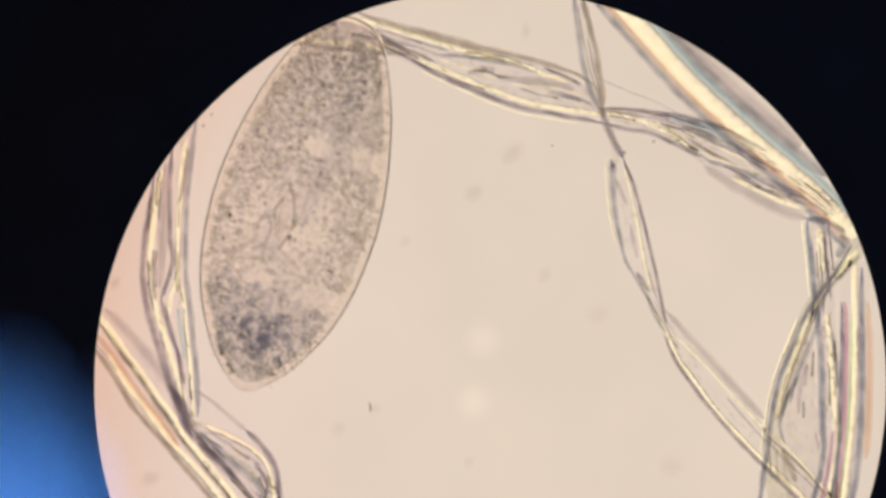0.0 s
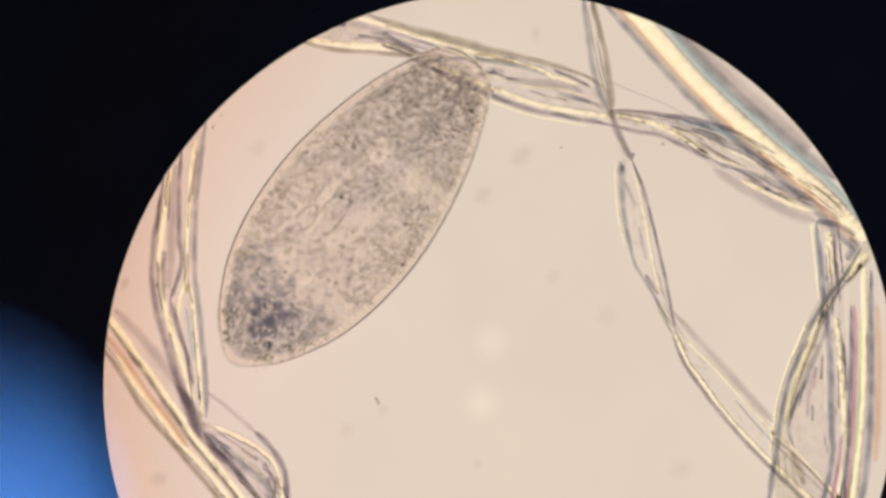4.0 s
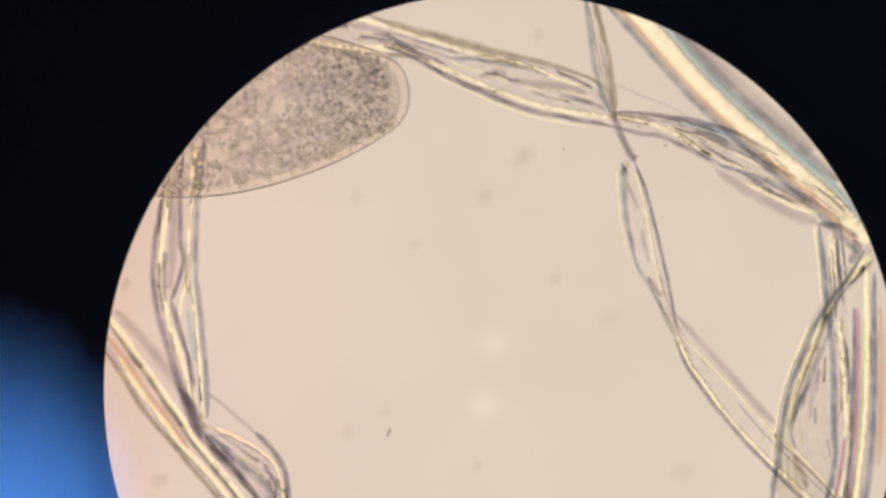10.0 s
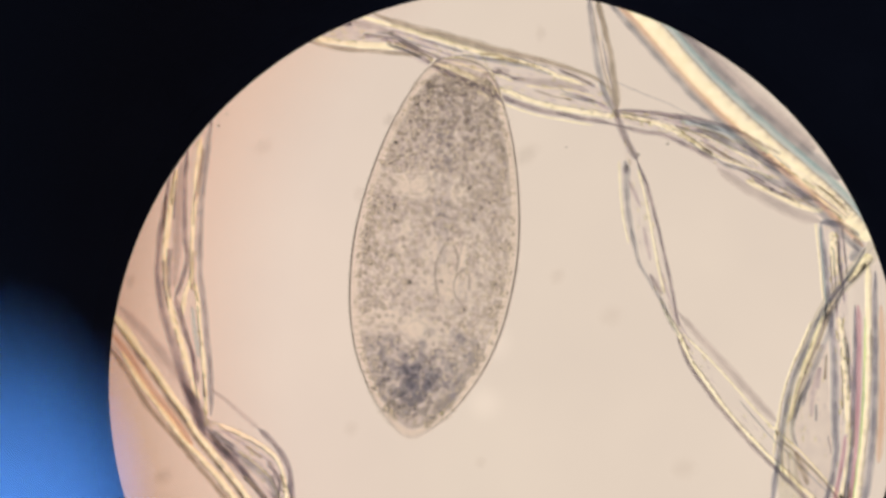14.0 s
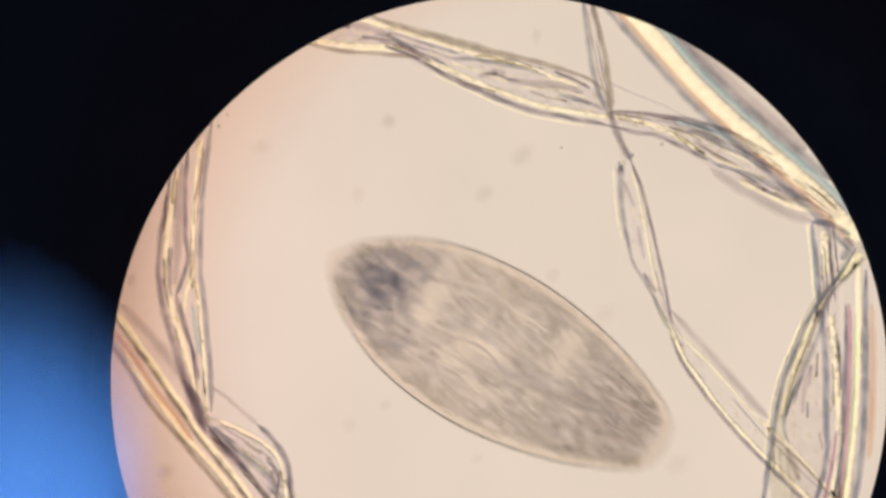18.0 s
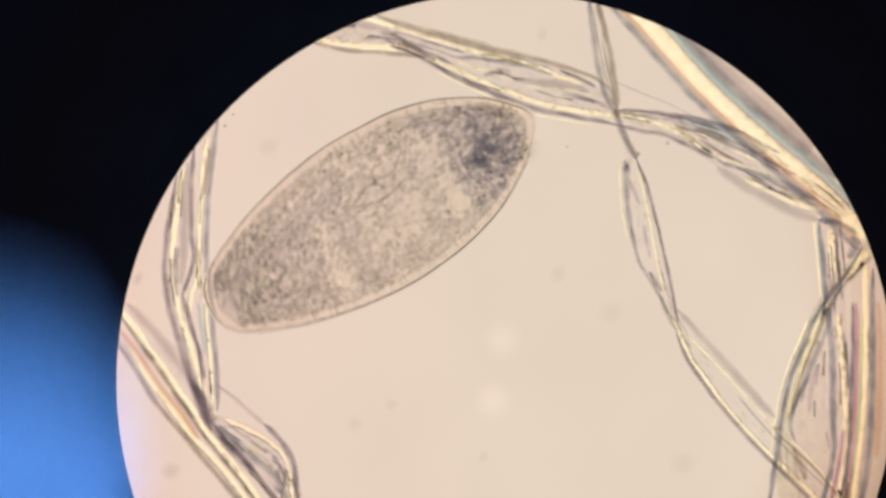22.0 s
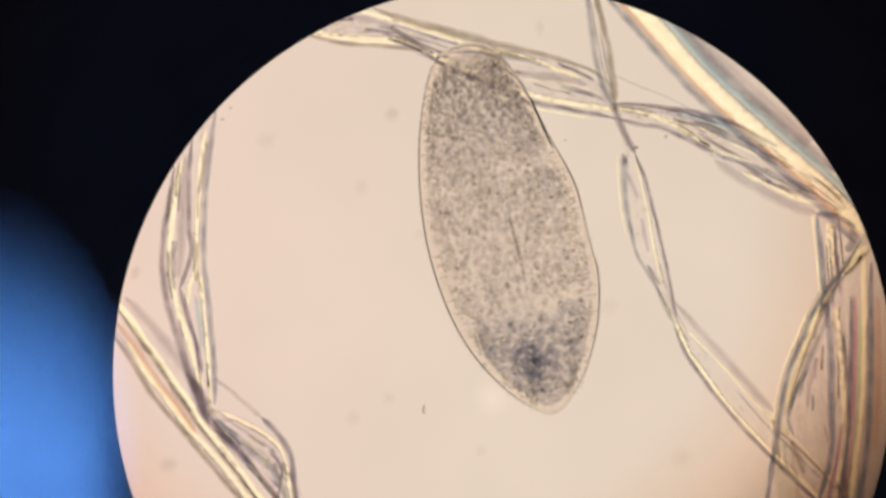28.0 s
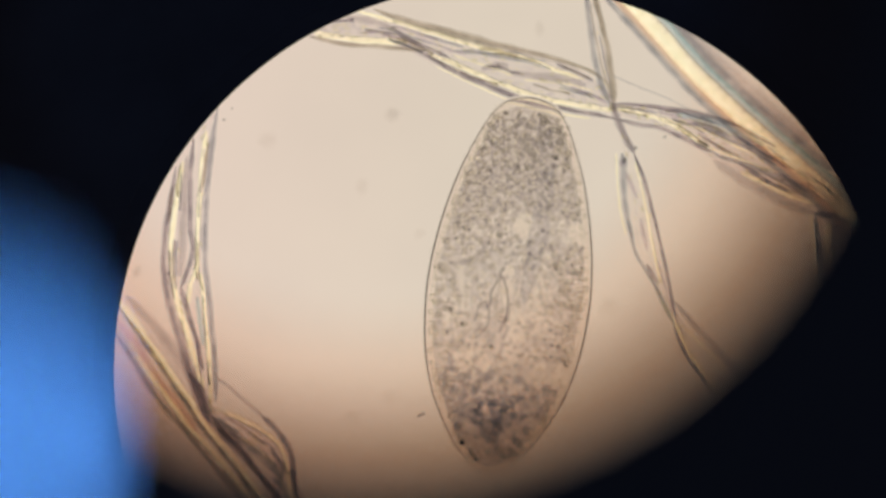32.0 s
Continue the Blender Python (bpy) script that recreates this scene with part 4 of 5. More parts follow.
tagged(part("fine_fibre", strand([(46.2, 45.7, 1.0, 7), (54.3, 42.2, 1.0, 7), (62.2, 39.1, 1.0, 7), (75.0, 32.2, 1.0, 7)], 0.0, 0.42, 5, wave=0.1, stations=60, rough=0.2), SLATE), "hair-thin grey fibre lying straight beside the cotton", "fibre", group="fibres on the slide")


# ---- the swimming cell ----
def half_width(u):
    for (a, x), (b, y) in zip(HALF, HALF[1:]):
        if u <= b:
            return x + (y - x) * (u - a) / (b - a)
    return 0.0


def furrow_angle(u):
    """Where the mouth's furrow lies round the body, in radians from its belly: it slants from the mouth to the front."""
    return radians(-12.0 - 60.0 * (u - 0.40))


def groove(u, side, up):
    """How far the mouth's furrow is pressed into the body, at a direction (side, up) round it."""
    if not 0.32 < u < 0.99:
        return 0.0
    along = 0.155 * math.exp(-((u - 0.44) / 0.085) ** 2) + 0.115 * math.exp(-((u - 0.72) / 0.14) ** 2)
    along *= min(1.0, (u - 0.32) / 0.06, (0.99 - u) / 0.10)
    off = math.atan2(side, up) - furrow_angle(u)
    off = math.atan2(math.sin(off), math.cos(off))
    return along * math.exp(-(off / 0.44) ** 2)


def cell_body(scale, thick=1.0, rings=112, around=64, dent=1.0):
    bm = bmesh.new()
    rows = []
    for i in range(1, rings):
        u, w = spline(HALF, i / rings)
        w *= WIDE * scale
        row = []
        for k in range(around):
            a = 2 * math.pi * k / around
            y, z = math.cos(a), math.sin(a)
            g = 1 - dent * groove(u, y, z)
            row.append(bm.verts.new(((u - 0.5) * LENGTH * (1 - (1 - scale) * 0.45), w * y * g, w * z * thick * g)))
        rows.append(row)
    for a, b in zip(rows, rows[1:]):
        for k in range(around):
            bm.faces.new((a[k], a[(k + 1) % around], b[(k + 1) % around], b[k]))
    half = LENGTH / 2 * (1 - (1 - scale) * 0.45)
    for row, x in ((rows[0], -half), (rows[-1], half)):
        tip = bm.verts.new((x, 0, 0))
        for k in range(around):
            bm.faces.new((row[k], row[(k + 1) % around], tip))
    bmesh.ops.recalc_face_normals(bm, faces=bm.faces)
    for _ in range(2):
        bmesh.ops.smooth_vert(bm, verts=bm.verts, factor=0.5, use_axis_x=True, use_axis_y=True, use_axis_z=True)
    return bm


def blobs(places, sub=1):
    """Small uneven grains at places of (x, y, z, radius)."""
    base = bmesh.new()
    bmesh.ops.create_icosphere(base, subdivisions=sub, radius=1.0)
    vs = [v.co.copy() for v in base.verts]
    fs = [[v.index for v in f.verts] for f in base.faces]
    base.free()
    rng = random.Random(4)
    verts, faces = [], []
    for x, y, z, r in places:
        o = len(verts)
        s = (r * rng.uniform(0.7, 1.3), r * rng.uniform(0.7, 1.3), r * rng.uniform(0.7, 1.3))
        verts += [(x + v.x * s[0], y + v.y * s[1], z + v.z * s[2]) for v in vs]
        faces += [[o + i for i in f] for f in fs]
    me = bpy.data.meshes.new("grains")
    me.from_pydata(verts, [], faces)
    bm = bmesh.new()
    bm.from_mesh(me)
    bpy.data.meshes.remove(me)
    return bm


def inside(rng, u0, u1, fill, shell=0.0):
    u = rng.uniform(u0, u1)
    w = half_width(u) * WIDE * fill
    a = rng.uniform(0, 2 * math.pi)
    r = w * math.sqrt(rng.uniform(shell, 1.0))
    r *= 1 - groove(u, math.cos(a), math.sin(a))
    return (u - 0.5) * LENGTH * 0.97, r * math.cos(a), r * math.sin(a) * 0.95


def paramecium():
    rng = random.Random(12)
    thing = tagged(new("paramecium"), "translucent grey slipper-shaped paramecium full of grains, swimming in water", "paramecium")
    skin = cell_body(1.0)
    inner = cell_body(0.97)
    bmesh.ops.reverse_faces(inner, faces=inner.faces)
    me = bpy.data.meshes.new("inner_skin")
    inner.to_mesh(me)
    inner.free()
    skin.from_mesh(me)
    bpy.data.meshes.remove(me)
    part("pellicle", skin, SHELL, thing, "clear thin outer skin")
    part("ectoplasm", cell_body(0.955), CORTEX, thing, "clear yellowish outer layer")
    part("endoplasm", cell_body(0.88), PLASM, thing, "grey cloudy inner substance")

    def free(x, y, z):
        """Whether a place is clear of the bubbles and of the mouth's channel along the camera's lines of sight."""
        u = x / LENGTH + 0.5
        for bu, by, bz, br in BUBBLES:
            dy, dz = y - by * MM, z - bz * MM
            if any(math.hypot((u - bu) * LENGTH, dy * c + dz * d) < br * MM * 1.25 for c, d in ((1.0, 0.035), (0.883, 0.469), (0.743, 0.669), (0.616, 0.788), (0.375, 0.927))):
                return False
        for (hx, hy, hz), (ay, az), (sx, sy) in SIGHT_CLEARINGS[-3:]:
            if math.hypot((x - hx) / sx, ((y - hy) * ay + (z - hz) * az) / sy) < 1.0 and rng.random() < 0.9:
                return False
        return True

    fine = []
    while len(fine) < 1250:
        x, y, z = inside(rng, 0.05, 0.955, 0.87)
        u = x / LENGTH + 0.5
        core = math.hypot(y, z) < 0.62 * half_width(u) * WIDE
        if free(x, y, z) and rng.random() < (0.16 if core and 0.28 < u < 0.58 else 0.6 if u < 0.5 else 0.9):
            fine.append((x, y, z, rng.uniform(0.30, 0.78) * MM))
    tagged(part("grains", blobs(fine), GRAIN, thing, "fine grey grains"), kind="stuff")
    rim = [(*inside(rng, 0.03, 0.965, 0.93, 0.66), rng.uniform(0.36, 0.70) * MM) for _ in range(1700)]
    rim += [(*inside(rng, 0.50, 0.95, 0.86), rng.uniform(0.30, 0.56) * MM) for _ in range(420)]
    rim = [p for p in rim if free(*p[:3])]
    tagged(part("crystals", blobs(rim), BEAD, thing, "tiny bright yellowish crystals"), kind="stuff")
    pins = bmesh.new()
    for _ in range(1100):
        u, a = rng.uniform(0.05, 0.95), rng.uniform(0, 2 * math.pi)
        w = half_width(u) * WIDE
        w *= 1 - groove(u, math.cos(a), math.sin(a))
        d = Vector((0.35 * (u - 0.5) * WIDE, w * math.cos(a), w * math.sin(a)))
        root = Vector(((u - 0.5) * LENGTH * 0.97, 0, 0))
        a0, a1 = root + d * rng.uniform(0.83, 0.88), root + d * rng.uniform(0.92, 0.96)
        t = d.cross(Vector((1, 0, 0))).normalized() * 0.00011
        n = d.cross(t).normalized() * 0.00011
        low = [pins.verts.new(a0 + o) for o in (t, n - t * 0.5, -n - t * 0.5)]
        high = [pins.verts.new(a1 + o * 0.6) for o in (t, n - t * 0.5, -n - t * 0.5)]
        for k in range(3):
            pins.faces.new((low[k], low[(k + 1) % 3], high[(k + 1) % 3], high[k]))
    tagged(part("needles", pins, NEEDLE, thing, "fine needles standing below the skin"), kind="stuff")
    for k in range(150):
        if k % 3:
            u = min(max(rng.gauss(0.155, 0.036), 0.07), 0.25)
            w = half_width(u) * WIDE
            y, z = rng.gauss(0, 0.24) * w, rng.gauss(-0.18, 0.24) * w
        else:
            u, a = rng.uniform(0.10, 0.29), rng.uniform(0, 2 * math.pi)
            w = half_width(u) * WIDE * rng.uniform(0.58, 0.78)
            y, z = w * math.cos(a), w * math.sin(a)
        part("food_grain", blobs([((u - 0.5) * LENGTH, y, z, rng.uniform(0.8, 1.9) * MM)], 2), DARK, thing)
    for _ in range(90):
        x, y, z = inside(rng, 0.25, 0.93, 0.80)
        if free(x, y, z):
            part("droplet", blobs([(x, y, z, rng.uniform(0.7, 1.3) * MM)], 2), DROP, thing)
    for k in range(120):
        x, y, z = inside(rng, 0.12, 0.94, 0.90, 0.62) if k % 2 else inside(rng, 0.2, 0.94, 0.80)
        if not free(x, y, z):
            continue
        part("dark_grain", blobs([(x, y, z, rng.uniform(0.35, 0.7) * MM)]), SPOT, thing)
    trough = []
    for k in range(7):
        u = 0.46 + 0.075 * k
        a = furrow_angle(u)
        r = 0.74 * half_width(u) * WIDE / MM
        trough.append(((u - 0.5) * LENGTH / MM, 0.86 * r * math.sin(a), (0.8, 1.7, 2.2, 2.4, 2.2, 1.7, 0.8)[k], 0.86 * r * math.cos(a)))
    part("furrow", ribbon(trough, thick=0.9, stations=60, around=20, seed=66, rough=0.25), FURROW, thing, "dark bluish strip along the slanting mouth furrow")
    for u, y, z, r in BUBBLES:
        bm = bmesh.new()
        bmesh.ops.create_icosphere(bm, subdivisions=3, radius=r * MM, matrix=Matrix.Translation(((u - 0.5) * LENGTH, y * MM, z * MM)))
        part("vacuole", bm, VACUOLE, thing, "round clear bubble")
    lip = [(-12.0, 1.3, 1.0, 2.9), (-8.5, 0.2, 1.0, 2.2), (-4.5, -0.2, 1.0, 1.9), (-0.5, 0.5, 1.0, 2.3), (3.2, 2.1, 1.0, 3.5), (0.8, 3.1, 1.0, 4.2), (-2.2, 4.3, 1.0, 5.0), (-5.2, 4.1, 1.0, 4.9)]
    part("mouth_rim", strand(lip, 0.0, 0.36, 61, wave=0.15, stations=90, rough=0.3), LIP, thing, "thin grey curved lip of the mouth")
    fold = [(-13.5, 6.7, 1.0, 6.7), (-11.0, 4.6, 1.0, 5.2), (-7.5, 4.1, 1.0, 4.9), (-4.6, 5.4, 1.0, 5.8), (-6.0, 7.0, 1.0, 6.9), (-9.5, 7.5, 1.0, 7.3)]
    part("mouth_fold", strand(fold, 0.0, 0.30, 63, wave=0.15, stations=60, rough=0.3), LIP, thing, "thin grey fold beside the mouth")
    bm = ribbon([(-14, 1.5, 1.0, 3), (-7, 0.8, 1.8, 6), (-1, 0, 2.8, 9), (4, -0.5, 2.6, 11), (7, -1.0, 0.6, 12)], thick=0.6, stations=40, around=16)
    part("gullet", bm, MOUTH, thing, "clear funnel of the mouth")
    return thing


cell = paramecium()


# ---- out-of-focus stray light beside the eyepiece ----
# Glowing blob added for blue light of unknown source; it follows the camera.
def stray_blue_blob():
    bm = bmesh.new()
    bmesh.ops.create_uvsphere(bm, u_segments=32, v_segments=16, radius=1.0)
    for v in bm.verts:
        v.co = ((v.co.x * 0.32 * (1 - 0.92 * max(0.0, v.co.y)) - 0.14) * MM, v.co.y * (1.05 if v.co.y > 0 else 1.6) * MM, v.co.z * 0.2 * MM)
    return tagged(part("blue_glow", bm, BLUE), "small glowing blob standing in for stray blue light, out of focus beside the eyepiece", "light")


blue = stray_blue_blob()


# ---- dirt and stand-in fibre knots on the slide ----
def smudge(x, y, r, long=1.0, turn=0.0, faint=0.9):
    """A faint grey smudge, for dried dirt and for dark fibre knots: a low uneven dome in mm, clearer towards its edge.
    """
    m, nodes, links = material("dirt")
    out = put(nodes, "ShaderNodeOutputMaterial")
    co = put(nodes, "ShaderNodeTexCoord")
    far = nodes.new("ShaderNodeVectorMath")
    far.operation = "LENGTH"
    scale = nodes.new("ShaderNodeVectorMath")
    scale.operation = "DIVIDE"
    scale.inputs[1].default_value = (r * MM * long, r * MM, 1)
    links.new(co.outputs["Object"], scale.inputs[0])
    links.new(scale.outputs[0], far.inputs[0])
    tex = put(nodes, "ShaderNodeTexNoise", Scale=500.0, Detail=3.0)
    links.new(co.outputs["Object"], tex.inputs["Vector"])
    add = nodes.new("ShaderNodeMath")
    add.operation = "MULTIPLY_ADD"
    add.inputs[1].default_value, add.inputs[2].default_value = 0.5, -0.25
    links.new(tex.outputs["Fac"], add.inputs[0])
    total = nodes.new("ShaderNodeMath")
    links.new(far.outputs["Value"], total.inputs[0])
    links.new(add.outputs[0], total.inputs[1])
    ramp = put(nodes, "ShaderNodeValToRGB")
    ramp.color_ramp.interpolation = "EASE"
    ramp.color_ramp.elements[0].position, ramp.color_ramp.elements[0].color = 0.1, (faint, faint * 0.995, faint * 0.99, 1)
    ramp.color_ramp.elements[1].position, ramp.color_ramp.elements[1].color = 0.85, (1, 1, 1, 1)
    links.new(total.outputs[0], ramp.inputs["Fac"])
    bsdf = put(nodes, "ShaderNodeBsdfTransparent")
    links.new(ramp.outputs[0], bsdf.inputs["Color"])
    links.new(bsdf.outputs[0], out.inputs[0])
    bm = bmesh.new()
    bmesh.ops.create_uvsphere(bm, u_segments=24, v_segments=8, radius=1.0)
    for v in bm.verts:
        v.co = (v.co.x * r * MM * long, v.co.y * r * MM, max(0.0, v.co.z) * 0.4 * MM)
    ob = tagged(part("dirt_or_knot", bm, m), "faint grey speck on the glass slide, for dried dirt and for dark knots of fibres", "dirt", group="specks of dirt")
    ob.location, ob.rotation_euler = (x * MM, y * MM, 0.0002), (0, 0, radians(turn))


# wide faint smudges: place, size, stretch, turn, clearness
for px, py, size, long, turn, faint in (
        (-14.8, 35.5, 3.45, 1.0, 0, 0.93), (12.2, 15.1, 3.77, 1.3, 20, 0.955), (22.9, 26.1, 4.08, 1.6, 35, 0.95), (-50.1, 28.1, 4.08, 1.2, 0, 0.97),
        (-23.4, 15.1, 4.08, 0.8, 0, 0.97), (-15.5, -44.6, 2.83, 1.0, 0, 0.97), (-25.7, -50.1, 3.77, 1.0, 0, 0.975), (26.8, 59.8, 3.77, 0.6, 0, 0.96),
        (31.6, -7.7, 3.45, 1.2, 40, 0.97), (46.5, -18.7, 4.71, 1.2, 10, 0.975), (66.9, -61.1, 4.71, 1.3, 0, 0.97), (10.4, -59.5, 2.83, 1.0, 0, 0.975),
        (-77.6, -63.4, 3.77, 1.2, 0, 0.94), (-87.0, -9.3, 2.20, 1.5, 60, 0.93), (-6.9, 1.7, 2.83, 1.0, 0, 0.975)):
    smudge(px, py, size, long, turn, faint)
# small dark specks; some stand in for dark knots of the fibres above them
for px, py, size, long, turn, faint in (
        (33.9, 28.1, 0.63, 1.0, 0, 0.8), (-62.6, 33.9, 0.78, 1.0, 0, 0.75), (-60.3, 37.1, 0.63, 1.0, 0, 0.8), (50.9, 22.6, 1.10, 1.2, 80, 0.55),
        (53.9, 26.1, 0.94, 1.0, 0, 0.65), (15.1, 49.1, 1.41, 1.0, 0, 0.75), (-14.8, 59.8, 1.10, 1.4, 30, 0.7), (62.2, 29.2, 0.94, 1.0, 0, 0.8)):
    smudge(px, py, size, long, turn, faint)


def drifting_speck():
    bm = ribbon([(-1.2, 0.15, 0.25, 0), (-0.4, 0, 0.42, 0), (0.5, -0.1, 0.36, 0), (1.2, 0.2, 0.15, 0)], thick=0.8, stations=14, around=10, seed=77, rough=0.3)
    thing = tagged(part("drifting_speck", bm, SPOT), "tiny dark splinter drifting in the water", "debris")
    return thing


speck = drifting_speck()

